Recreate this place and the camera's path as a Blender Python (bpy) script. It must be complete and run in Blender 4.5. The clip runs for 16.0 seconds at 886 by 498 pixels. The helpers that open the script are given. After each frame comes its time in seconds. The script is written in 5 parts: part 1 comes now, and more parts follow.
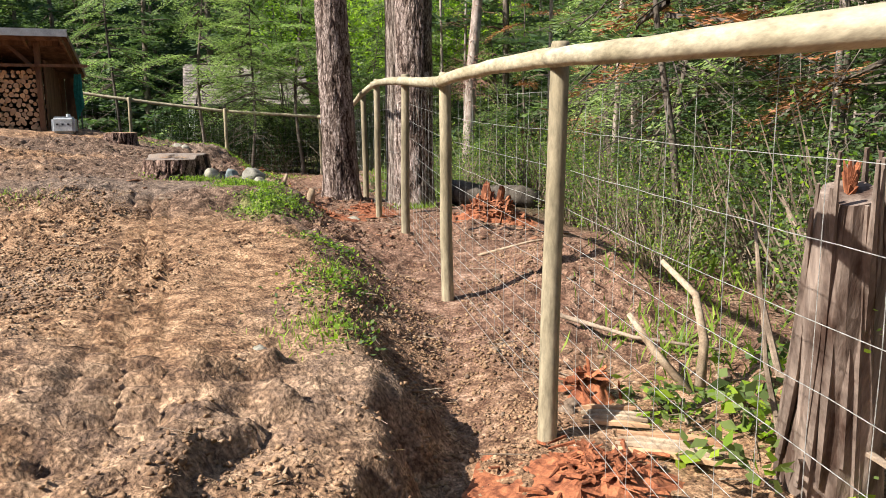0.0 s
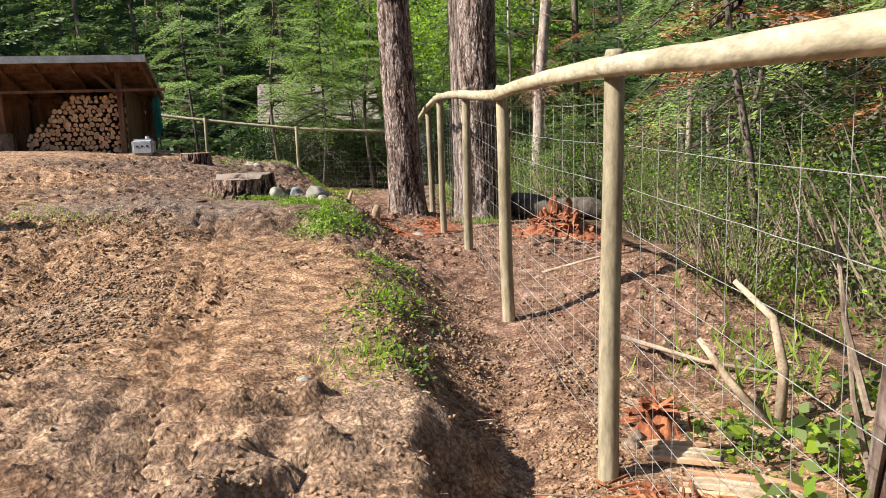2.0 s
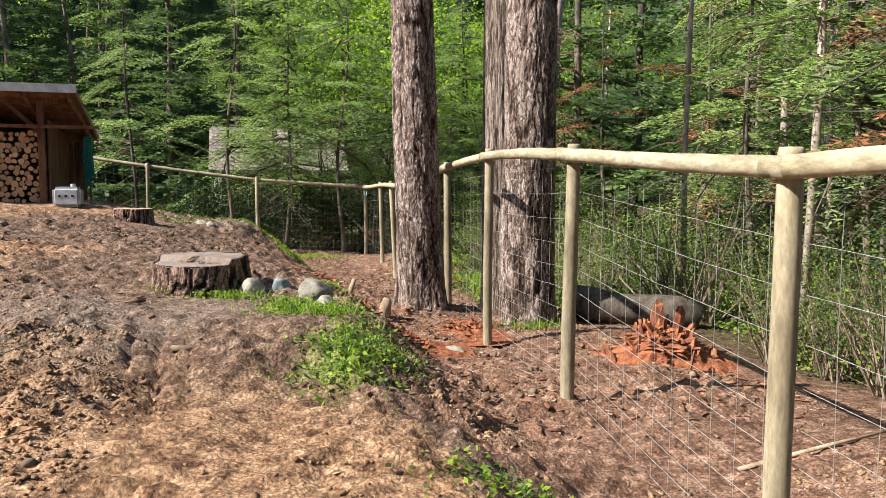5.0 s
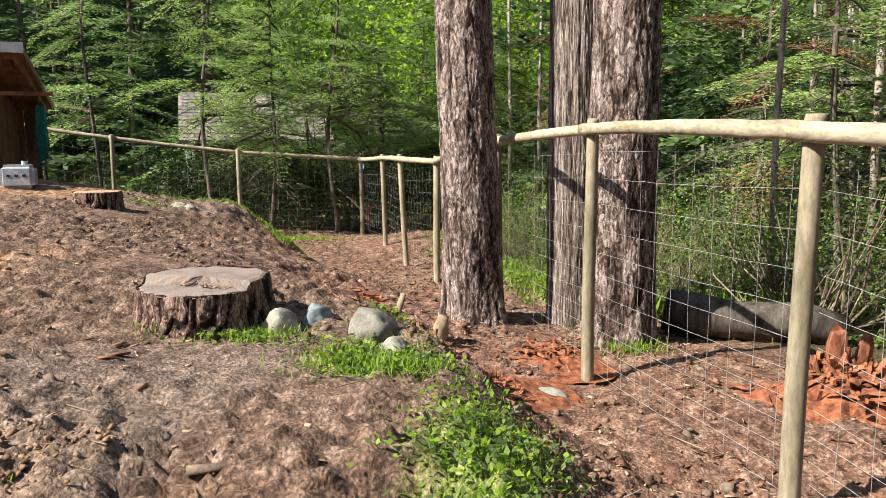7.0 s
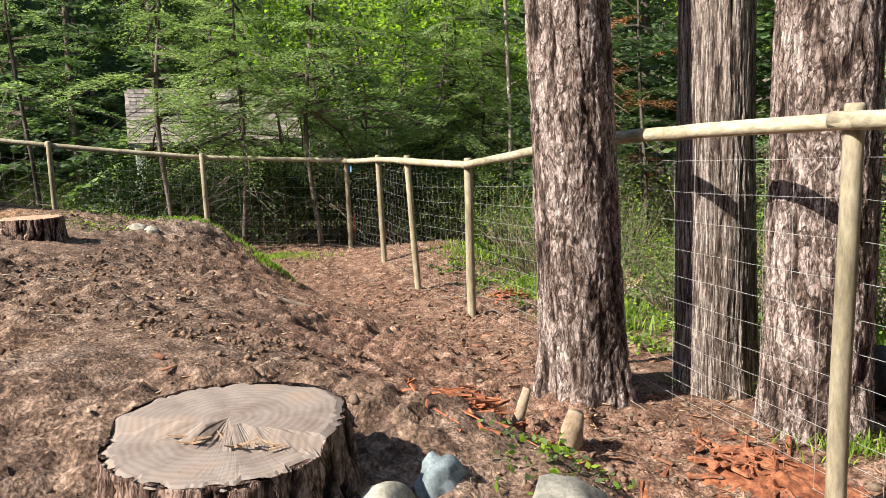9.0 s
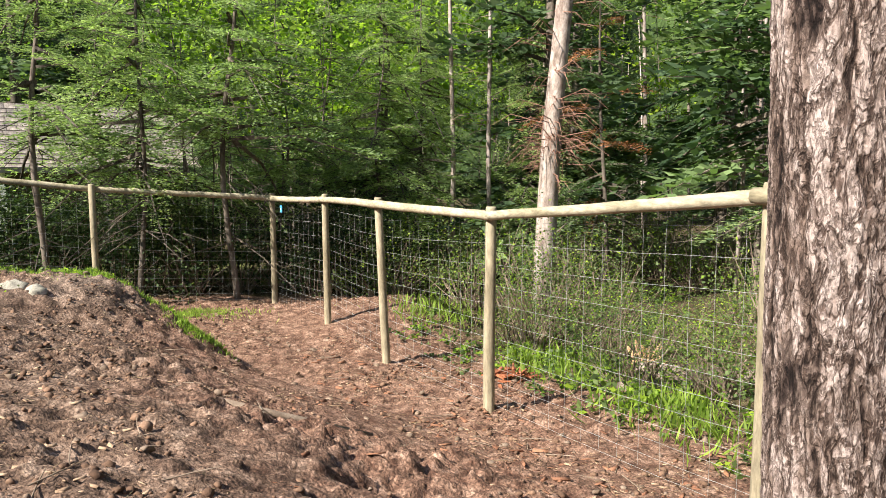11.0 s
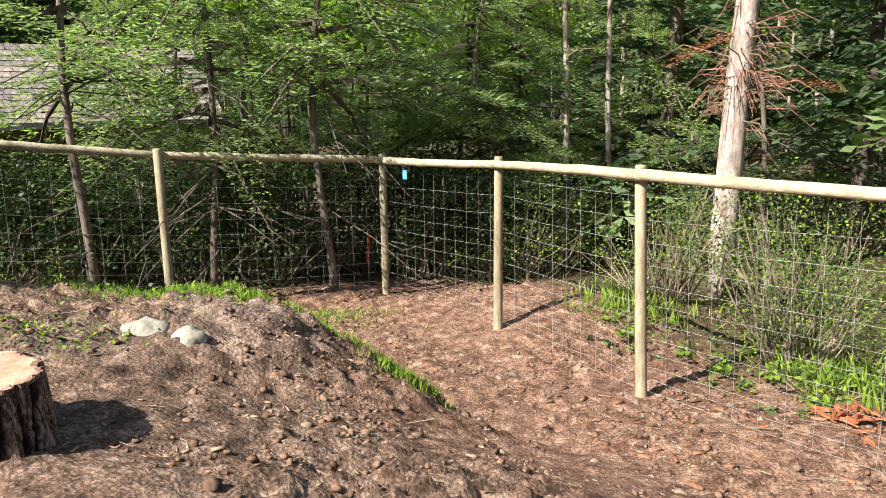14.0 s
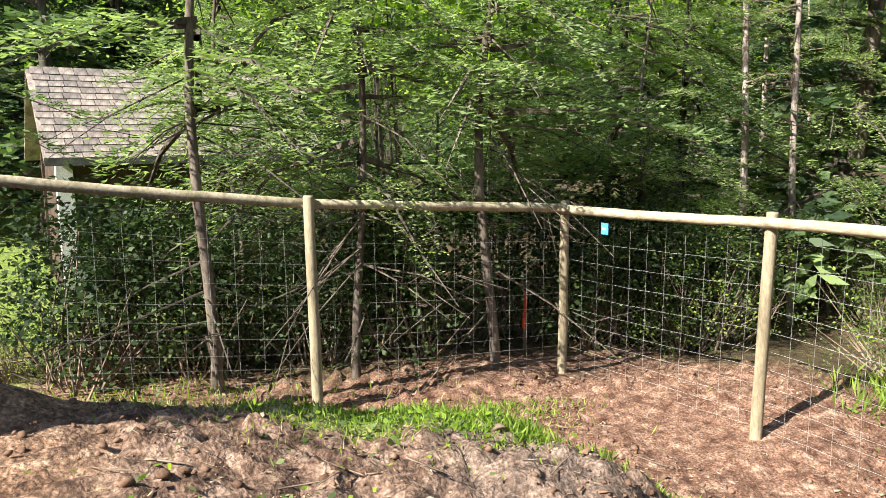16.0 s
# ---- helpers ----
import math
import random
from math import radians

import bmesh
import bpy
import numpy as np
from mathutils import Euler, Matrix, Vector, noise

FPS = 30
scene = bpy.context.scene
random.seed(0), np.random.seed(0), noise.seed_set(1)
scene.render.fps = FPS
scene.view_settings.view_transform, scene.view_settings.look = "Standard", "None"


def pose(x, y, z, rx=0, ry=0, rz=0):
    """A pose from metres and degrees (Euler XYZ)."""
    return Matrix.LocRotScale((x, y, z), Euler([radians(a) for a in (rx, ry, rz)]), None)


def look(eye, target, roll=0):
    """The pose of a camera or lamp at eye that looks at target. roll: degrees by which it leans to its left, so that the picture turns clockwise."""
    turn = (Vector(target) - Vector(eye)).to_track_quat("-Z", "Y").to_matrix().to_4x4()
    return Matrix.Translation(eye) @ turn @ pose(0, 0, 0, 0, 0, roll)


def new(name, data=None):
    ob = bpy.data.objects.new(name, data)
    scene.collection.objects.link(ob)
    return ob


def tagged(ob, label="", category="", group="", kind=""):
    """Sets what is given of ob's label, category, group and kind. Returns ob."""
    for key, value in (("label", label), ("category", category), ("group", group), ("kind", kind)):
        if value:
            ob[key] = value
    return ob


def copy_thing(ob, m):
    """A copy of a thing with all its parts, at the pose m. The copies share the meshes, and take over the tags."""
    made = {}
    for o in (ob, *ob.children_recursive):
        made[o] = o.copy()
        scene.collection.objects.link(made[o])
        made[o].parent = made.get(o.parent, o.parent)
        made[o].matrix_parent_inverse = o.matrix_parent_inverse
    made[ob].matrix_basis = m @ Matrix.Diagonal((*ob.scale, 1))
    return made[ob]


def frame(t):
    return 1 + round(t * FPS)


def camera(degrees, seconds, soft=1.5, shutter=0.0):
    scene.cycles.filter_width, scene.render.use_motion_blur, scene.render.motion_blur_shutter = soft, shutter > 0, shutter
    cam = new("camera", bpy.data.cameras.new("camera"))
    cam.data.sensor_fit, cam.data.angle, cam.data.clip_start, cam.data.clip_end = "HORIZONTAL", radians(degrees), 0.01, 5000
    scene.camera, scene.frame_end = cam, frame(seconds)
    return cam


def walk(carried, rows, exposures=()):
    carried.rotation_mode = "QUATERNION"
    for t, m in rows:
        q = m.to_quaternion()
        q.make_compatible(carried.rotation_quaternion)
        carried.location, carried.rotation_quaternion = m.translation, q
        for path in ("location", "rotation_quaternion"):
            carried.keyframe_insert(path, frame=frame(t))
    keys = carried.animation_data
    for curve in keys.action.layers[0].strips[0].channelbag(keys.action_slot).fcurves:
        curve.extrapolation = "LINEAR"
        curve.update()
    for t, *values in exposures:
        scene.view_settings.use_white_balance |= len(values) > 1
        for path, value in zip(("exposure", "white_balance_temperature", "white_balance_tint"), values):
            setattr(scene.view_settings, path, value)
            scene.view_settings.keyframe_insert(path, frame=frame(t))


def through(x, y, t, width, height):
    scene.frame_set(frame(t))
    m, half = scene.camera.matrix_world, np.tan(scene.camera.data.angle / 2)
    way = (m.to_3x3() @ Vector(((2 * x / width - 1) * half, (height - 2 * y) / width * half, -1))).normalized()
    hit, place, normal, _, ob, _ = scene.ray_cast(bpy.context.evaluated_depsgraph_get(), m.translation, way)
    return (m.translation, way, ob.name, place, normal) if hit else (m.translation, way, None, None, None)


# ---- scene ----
cam = camera(60.1, 16.0, soft=0.9)
PATH = [
    (0, (1.965, -0.528, 1.83), (1.753, 1.432, 1.492), -0.2),
    (0.5, (2.129, -0.543, 1.839), (1.748, 1.387, 1.481), -1.1),
    (1, (2.201, -0.543, 1.841), (1.73, 1.371, 1.5), -1.4),
    (1.5, (2.205, -0.512, 1.842), (1.726, 1.403, 1.517), -2.0),
    (2, (2.062, -0.293, 1.86), (1.657, 1.641, 1.553), -1.9),
    (2.5, (1.824, 0.041, 1.863), (1.428, 1.983, 1.592), -2.1),
    (3, (1.567, 0.52, 1.934), (1.171, 2.472, 1.749), -2.9),
    (3.5, (1.267, 1.055, 1.982), (0.881, 3.012, 1.838), -2.5),
    (3.7, (1.128, 1.277, 2.002), (0.745, 3.234, 1.85), -1.9),
    (5.8, (-0.094, 3.386, 2.108), (-0.293, 5.365, 1.895), 0.4),
    (6, (-0.242, 3.522, 2.128), (-0.434, 5.499, 1.892), 0.2),
    (6.5, (-0.432, 4.058, 2.139), (-0.615, 6.031, 1.865), -0.1),
    (7, (-0.71, 4.593, 2.185), (-0.885, 6.567, 1.915), -0.3),
    (7.5, (-0.981, 5.125, 2.203), (-1.106, 7.106, 1.96), -0.6),
    (8, (-1.24, 5.663, 2.235), (-1.361, 7.648, 2.019), -1.9),
    (8.5, (-1.617, 6.205, 2.234), (-1.729, 8.188, 2.0), -1.8),
    (9, (-1.843, 6.804, 2.284), (-1.899, 8.782, 1.992), -2.0),
    (9.2, (-2.044, 7.094, 2.286), (-2.054, 9.074, 2.003), -1.0),
    (11.3, (-3.38, 9.334, 2.385), (-3.079, 11.3, 2.176), -0.2),
    (11.5, (-3.553, 9.564, 2.397), (-3.257, 11.529, 2.169), -0.4),
    (12, (-4.007, 10.12, 2.397), (-3.691, 12.072, 2.099), 0.5),
    (12.5, (-4.308, 10.649, 2.386), (-3.926, 12.587, 2.076), -0.1),
    (13, (-4.731, 11.172, 2.419), (-4.303, 13.103, 2.121), -1.1),
    (13.5, (-5.114, 11.647, 2.456), (-4.669, 13.573, 2.149), -0.4),
    (14, (-5.47, 12.234, 2.486), (-5.052, 14.156, 2.127), -1.0),
    (14.5, (-5.792, 12.787, 2.516), (-5.314, 14.69, 2.132), 0.1),
    (15, (-5.999, 13.35, 2.553), (-5.448, 15.237, 2.186), -0.2),
    (15.5, (-6.261, 13.846, 2.519), (-5.815, 15.774, 2.225), -1.6),
    (16, (-6.705, 14.446, 2.581), (-6.367, 16.397, 2.298), -0.7),
]
walk(cam, [(t, look(eye, target, roll)) for t, eye, target, roll in PATH],
     [(0, 1.12), (7, 1.16), (9, 1.22), (12.5, 1.38), (15, 1.5), (16, 1.6)])

# ---- light ----
SUN = Vector((-0.88, -0.47, 0.86)).normalized()
world = bpy.data.worlds.new("sky")
scene.world = world
world.use_nodes = True
sky = world.node_tree.nodes.new("ShaderNodeTexSky")
sky.sky_type = "NISHITA"
sky.sun_disc = False
sky.sun_elevation = math.asin(SUN.z)
sky.sun_rotation = math.atan2(SUN.x, SUN.y)
backg = world.node_tree.nodes["Background"]
backg.inputs[1].default_value = 0.08
world.node_tree.links.new(sky.outputs[0], backg.inputs[0])
lamp = bpy.data.lights.new("sun", "SUN")
lamp.energy, lamp.angle, lamp.color = 5.0, radians(0.53), (1.0, 0.94, 0.84)
new("sun", lamp).matrix_world = look(SUN * 60, (0, 0, 0))


# ---- materials ----
def material(name, rough=0.9, metal=0.0):
    m = bpy.data.materials.new(name)
    m.use_nodes = True
    b = m.node_tree.nodes["Principled BSDF"]
    b.inputs["Roughness"].default_value = rough
    b.inputs["Metallic"].default_value = metal
    b.inputs["Specular IOR Level"].default_value = 0.25
    return m, m.node_tree, b


def node(nt, kind, **inputs):
    n = nt.nodes.new(kind)
    for k, v in inputs.items():
        n.inputs[k.replace("_", " ")].default_value = v
    return n


def noise_tex(nt, vec, scale, detail=6.0, rough=0.6):
    n = node(nt, "ShaderNodeTexNoise", Scale=scale, Detail=detail, Roughness=rough)
    if vec is not None:
        nt.links.new(vec, n.inputs["Vector"])
    return n.outputs["Fac"]


def ramp(nt, fac, stops):
    n = nt.nodes.new("ShaderNodeValToRGB")
    e = n.color_ramp.elements
    while len(e) < len(stops):
        e.new(0.5)
    for el, (p, c) in zip(e, stops):
        el.position, el.color = p, (*c, 1) if len(c) == 3 else c
    nt.links.new(fac, n.inputs[0])
    return n.outputs[0]


def mix(nt, fac, a, b, kind="MIX"):
    n = nt.nodes.new("ShaderNodeMixRGB")
    n.blend_type = kind
    for i, v in ((0, fac), (1, a), (2, b)):
        if isinstance(v, (int, float)):
            n.inputs[i].default_value = v
        elif isinstance(v, tuple):
            n.inputs[i].default_value = (*v, 1)
        else:
            nt.links.new(v, n.inputs[i])
    return n.outputs[0]


def bump(nt, b, height, strength, distance):
    n = node(nt, "ShaderNodeBump", Strength=strength, Distance=distance)
    nt.links.new(height, n.inputs["Height"])
    nt.links.new(n.outputs[0], b.inputs["Normal"])


def coords(nt, scale=(1, 1, 1), world_space=False):
    m = node(nt, "ShaderNodeMapping", Scale=scale)
    src = nt.nodes.new("ShaderNodeNewGeometry").outputs["Position"] if world_space else nt.nodes.new("ShaderNodeTexCoord").outputs["Object"]
    nt.links.new(src, m.inputs[0])
    return m.outputs[0]


def two_tone(name, dark, light, scale=8, rough=0.9, stretch=(1, 1, 1), grain=60, depth=0.004, lo=0.35, hi=0.65, vary=0.0, metal=0.0):
    """Grain and stains in two scales, with fine relief."""
    m, nt, b = material(name, rough, metal)
    v = coords(nt, stretch)
    broad = ramp(nt, noise_tex(nt, v, scale, 5), [(lo, dark), (hi, light)])
    fine = noise_tex(nt, v, grain, 4, 0.7)
    g = ramp(nt, fine, [(0.3, (0.62, 0.62, 0.62)), (0.7, (1.25, 1.25, 1.25))])
    col = mix(nt, 1.0, broad, g, "MULTIPLY")
    if vary:
        r = nt.nodes.new("ShaderNodeObjectInfo").outputs["Random"]
        col = mix(nt, 1.0, col, ramp(nt, r, [(0, (1 - vary,) * 3), (1, (1 + vary, 1 + vary * 0.9, 1 + vary * 0.7))]), "MULTIPLY")
    nt.links.new(col, b.inputs["Base Color"])
    bump(nt, b, fine, 0.6, depth)
    return m


def leaf_mat(name, dark, light, through=0.35):
    """Leaves that let light through, each clump of its own tone."""
    m, nt, b = material(name, 0.55)
    geo = nt.nodes.new("ShaderNodeNewGeometry")
    col = ramp(nt, geo.outputs["Random Per Island"], [(0, dark), (1, light)])
    r = nt.nodes.new("ShaderNodeObjectInfo").outputs["Random"]
    col = mix(nt, 1.0, col, ramp(nt, r, [(0, (0.75, 0.8, 0.8)), (1, (1.2, 1.15, 1.0))]), "MULTIPLY")
    nt.links.new(col, b.inputs["Base Color"])
    t = nt.nodes.new("ShaderNodeBsdfTranslucent")
    nt.links.new(mix(nt, 1.0, col, (1.4, 1.6, 0.85), "MULTIPLY"), t.inputs[0])
    ms = nt.nodes.new("ShaderNodeMixShader")
    ms.inputs[0].default_value = through
    nt.links.new(b.outputs[0], ms.inputs[1])
    nt.links.new(t.outputs[0], ms.inputs[2])
    nt.links.new(ms.outputs[0], nt.nodes["Material Output"].inputs[0])
    return m


def soil_material():
    m, nt, b = material("soil", 0.95)
    v = coords(nt, world_space=True)
    zone = nt.nodes.new("ShaderNodeVertexColor")
    zone.layer_name = "soil_kind"
    sep = nt.nodes.new("ShaderNodeSeparateColor")
    nt.links.new(zone.outputs[0], sep.inputs[0])
    red, green, damp = sep.outputs
    big = noise_tex(nt, v, 0.9, 6, 0.65)
    mid = noise_tex(nt, v, 7, 6, 0.7)
    fine = noise_tex(nt, v, 55, 4, 0.7)
    dry = ramp(nt, mid, [(0.36, (0.095, 0.047, 0.026)), (0.5, (0.30, 0.178, 0.103)), (0.63, (0.47, 0.303, 0.187))])
    wet = ramp(nt, mid, [(0.38, (0.085, 0.052, 0.036)), (0.52, (0.182, 0.118, 0.084)), (0.64, (0.30, 0.212, 0.16))])
    rust = ramp(nt, mid, [(0.38, (0.11, 0.055, 0.036)), (0.55, (0.245, 0.146, 0.102)), (0.64, (0.37, 0.243, 0.18))])
    litter = ramp(nt, mid, [(0.3, (0.035, 0.026, 0.015)), (0.55, (0.10, 0.075, 0.04)), (0.75, (0.11, 0.12, 0.04))])
    turf = ramp(nt, mid, [(0.3, (0.10, 0.15, 0.03)), (0.6, (0.22, 0.30, 0.06)), (0.8, (0.32, 0.38, 0.10))])
    ruffle = nt.nodes.new("ShaderNodeMath")
    ruffle.operation = "MULTIPLY_ADD"
    nt.links.new(big, ruffle.inputs[0])
    ruffle.inputs[1].default_value, ruffle.inputs[2].default_value = 1.2, -0.6

    def edge(w):
        a = nt.nodes.new("ShaderNodeMath")
        nt.links.new(w, a.inputs[0])
        nt.links.new(ruffle.outputs[0], a.inputs[1])
        return ramp(nt, a.outputs[0], [(0.3, (0, 0, 0)), (0.7, (1, 1, 1))])

    ash = noise_tex(nt, v, 0.35, 2)
    col = mix(nt, edge(damp), dry, wet)
    col = mix(nt, ramp(nt, ash, [(0.56, (0, 0, 0)), (0.66, (0.35, 0.35, 0.35))]), col, (0.24, 0.20, 0.17))
    col = mix(nt, edge(red), col, rust)
    col = mix(nt, zone.outputs[1], col, litter)
    col = mix(nt, edge(green), col, turf)
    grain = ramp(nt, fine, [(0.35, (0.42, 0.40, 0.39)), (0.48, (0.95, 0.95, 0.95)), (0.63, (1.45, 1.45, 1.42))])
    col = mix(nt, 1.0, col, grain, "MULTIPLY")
    warp = nt.nodes.new("ShaderNodeTexNoise")
    warp.inputs["Scale"].default_value, warp.inputs["Detail"].default_value = 11.0, 0.0
    nt.links.new(v, warp.inputs["Vector"])
    bent = mix(nt, 0.022, v, warp.outputs["Color"], "ADD")
    clods = []
    for size in (17.0, 46.0):
        n = node(nt, "ShaderNodeTexVoronoi", Scale=size)
        nt.links.new(bent, n.inputs["Vector"])
        clods.append(n)
    # crevice shade between clods, multiplied into the soil colour
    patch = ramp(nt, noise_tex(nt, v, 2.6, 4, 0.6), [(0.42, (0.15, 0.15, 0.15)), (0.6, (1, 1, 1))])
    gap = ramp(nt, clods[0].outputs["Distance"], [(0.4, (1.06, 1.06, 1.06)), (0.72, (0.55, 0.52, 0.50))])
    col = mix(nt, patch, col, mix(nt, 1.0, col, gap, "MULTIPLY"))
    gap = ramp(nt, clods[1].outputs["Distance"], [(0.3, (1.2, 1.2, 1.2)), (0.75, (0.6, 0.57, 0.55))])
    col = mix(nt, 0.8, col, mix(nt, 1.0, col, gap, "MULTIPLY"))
    dots = ramp(nt, clods[1].outputs["Distance"], [(0.10, (1, 1, 1)), (0.2, (0, 0, 0))])
    half = mix(nt, 1.0, dots, ramp(nt, mid, [(0.5, (0, 0, 0)), (0.6, (0.6, 0.6, 0.6))]), "MULTIPLY")
    col = mix(nt, half, col, (0.44, 0.31, 0.205))
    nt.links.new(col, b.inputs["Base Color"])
    low = ramp(nt, mix(nt, 0.6, clods[0].outputs["Distance"], clods[1].outputs["Distance"]), [(0.0, (1, 1, 1)), (0.9, (0, 0, 0))])
    lanes = node(nt, "ShaderNodeAttribute")
    lanes.attribute_name = "pressed"
    bump(nt, b, mix(nt, lanes.outputs["Fac"], mix(nt, 0.55, low, fine), mix(nt, 0.75, (.5, .5, .5), fine)), 1.0, 0.022)
    return m


def bark_material(name, furrow, plate, pale, stretch=.38, scale=11.0, lean=0.6):
    """Flaky plates parted by thin, branching upright cracks."""
    m, nt, b = material(name, 0.92)
    v = coords(nt, (1, 1, stretch))
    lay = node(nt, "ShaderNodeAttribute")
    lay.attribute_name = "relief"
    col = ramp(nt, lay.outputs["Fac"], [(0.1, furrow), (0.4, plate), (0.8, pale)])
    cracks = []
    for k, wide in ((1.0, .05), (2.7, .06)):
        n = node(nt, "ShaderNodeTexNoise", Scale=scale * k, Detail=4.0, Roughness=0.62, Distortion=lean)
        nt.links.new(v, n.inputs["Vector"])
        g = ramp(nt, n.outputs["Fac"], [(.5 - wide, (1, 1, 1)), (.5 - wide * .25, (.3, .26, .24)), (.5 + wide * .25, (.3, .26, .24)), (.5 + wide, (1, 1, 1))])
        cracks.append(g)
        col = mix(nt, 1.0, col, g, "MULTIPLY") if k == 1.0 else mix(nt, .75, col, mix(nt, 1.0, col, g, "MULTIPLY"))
    flake = noise_tex(nt, coords(nt, (1, 1, .55)), 65, 6, 0.75)
    col = mix(nt, 1.0, col, ramp(nt, flake, [(0.34, (0.55, 0.52, 0.5)), (0.5, (1.05, 1.05, 1.05)), (0.66, (1.45, 1.45, 1.45))]), "MULTIPLY")
    big = noise_tex(nt, v, 3.5, 4)
    col = mix(nt, 1.0, col, ramp(nt, big, [(0.3, (0.85, 0.78, 0.75)), (0.7, (1.2, 1.2, 1.23))]), "MULTIPLY")
    nt.links.new(col, b.inputs["Base Color"])
    h = mix(nt, 1.0, mix(nt, .5, cracks[0], cracks[1]), ramp(nt, flake, [(.2, (.6, .6, .6)), (.8, (1, 1, 1))]), "MULTIPLY")
    bump(nt, b, h, 1.0, 0.02)
    return m


def cut_wood_material():
    """A weathered sawn face with year rings."""
    m, nt, b = material("cut_wood", 0.85)
    v = coords(nt)
    ring = node(nt, "ShaderNodeTexWave", Scale=11.0, Distortion=5.0, Detail=4.0)
    ring.wave_type, ring.rings_direction = "RINGS", "Z"
    nt.links.new(v, ring.inputs["Vector"])
    n = noise_tex(nt, v, 5, 5)
    col = ramp(nt, n, [(0.3, (0.14, 0.10, 0.08)), (0.5, (0.23, 0.19, 0.165)), (0.7, (0.27, 0.195, 0.145))])
    col = mix(nt, 0.22, col, ramp(nt, ring.outputs["Fac"], [(0, (0.13, 0.095, 0.07)), (1, (0.28, 0.235, 0.20))]))
    nt.links.new(col, b.inputs["Base Color"])
    bump(nt, b, n, 0.5, 0.02)
    return m


SOIL = soil_material()
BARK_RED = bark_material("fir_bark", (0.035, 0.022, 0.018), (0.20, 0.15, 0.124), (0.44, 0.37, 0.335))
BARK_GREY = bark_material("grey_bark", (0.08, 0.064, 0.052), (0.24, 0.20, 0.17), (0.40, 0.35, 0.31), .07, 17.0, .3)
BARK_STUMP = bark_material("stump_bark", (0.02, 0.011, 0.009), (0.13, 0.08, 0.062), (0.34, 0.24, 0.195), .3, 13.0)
BARK_THIN = two_tone("thin_bark", (0.05, 0.04, 0.032), (0.19, 0.16, 0.135), 9, stretch=(1, 1, 0.3), vary=0.35)
BARK_PALE = two_tone("pale_bark", (0.20, 0.15, 0.125), (0.50, 0.43, 0.39), 9, stretch=(1, 1, 0.4), vary=0.2)
CUT = cut_wood_material()
FRESH = two_tone("fresh_cut", (0.48, 0.28, 0.15), (0.66, 0.44, 0.27), 12, vary=0.25)
AGED = two_tone("aged_cut", (0.36, 0.20, 0.13), (0.56, 0.36, 0.25), 7, grain=40)
ROT_BRIGHT = two_tone("bright_rotten_wood", (0.13, 0.045, 0.025), (0.40, 0.165, 0.09), 12, 0.95, (1, 1, 0.3), 60, 0.01, vary=0.3)
POST = two_tone("treated_post", (0.215, 0.18, 0.118), (0.39, 0.335, 0.235), 5, 0.85, (1, 1, 0.25), 45, 0.003, vary=0.12)
RAIL = two_tone("peeled_rail", (0.28, 0.24, 0.155), (0.46, 0.405, 0.295), 5, 0.8, (1, 0.12, 1), 40, 0.003, vary=0.1)
WIRE = two_tone("galvanised_wire", (0.34, 0.34, 0.32), (0.58, 0.58, 0.56), 30, 0.4, metal=0.35)
ROT = two_tone("rotten_red_wood", (0.13, 0.04, 0.022), (0.44, 0.165, 0.08), 14, 0.95, (1, 1, 0.35), 70, 0.01, vary=0.3)
STONE = two_tone("field_stone", (0.19, 0.18, 0.15), (0.40, 0.375, 0.32), 9, 0.85, vary=0.25)
STONE_BLUE = two_tone("blue_stone", (0.13, 0.16, 0.17), (0.27, 0.32, 0.33), 9, 0.8)
CLOD = two_tone("soil_clod", (0.08, 0.046, 0.03), (0.25, 0.152, 0.10), 3, 0.97)
CLOD_DRY = two_tone("dry_clod", (0.15, 0.085, 0.05), (0.38, 0.245, 0.145), 3, 0.97)
CHIP = two_tone("wood_chip", (0.22, 0.13, 0.08), (0.50, 0.36, 0.24), 2, 0.9)
TWIG = two_tone("twig_bark", (0.10, 0.07, 0.05), (0.36, 0.28, 0.21), 3, 0.9)
STRAW = two_tone("dry_grass", (0.28, 0.21, 0.10), (0.52, 0.43, 0.24), 3, 0.9)
SNAG = two_tone("weathered_snag", (0.075, 0.045, 0.034), (0.40, 0.32, 0.27), 7, 0.9, (1, 1, 0.12), 30, 0.01)
DRIFT = two_tone("bleached_branch", (0.24, 0.17, 0.11), (0.46, 0.36, 0.26), 7, 0.85)
NEEDLE = leaf_mat("fir_needles", (0.038, 0.070, 0.034), (0.12, 0.175, 0.085), 0.35)
# brighter copy of the fir needles; sunlight on boughs is put into its colour
NEEDLE_LIT = leaf_mat("sunlit_tone_needles", (0.10, 0.155, 0.060), (0.28, 0.365, 0.155), 0.4)
NEEDLE_FEATHER = leaf_mat("feathery_needles", (0.17, 0.235, 0.11), (0.37, 0.46, 0.22), 0.5)
# dark copy of the shrub leaves; the canopy's shade is in its colour
LEAF_SHADE = leaf_mat("shade_toned_leaves", (0.018, 0.035, 0.014), (0.06, 0.095, 0.032), 0.25)
NEEDLE_DEAD = leaf_mat("dead_needles", (0.16, 0.06, 0.03), (0.40, 0.19, 0.11), 0.25)
LEAF = leaf_mat("shrub_leaves", (0.055, 0.085, 0.033), (0.18, 0.245, 0.088), 0.4)
LEAF_BRIGHT = leaf_mat("maple_leaves", (0.12, 0.22, 0.02), (0.34, 0.46, 0.06), 0.5)
GRASS = leaf_mat("grass_blades", (0.10, 0.17, 0.025), (0.31, 0.42, 0.085), 0.45)
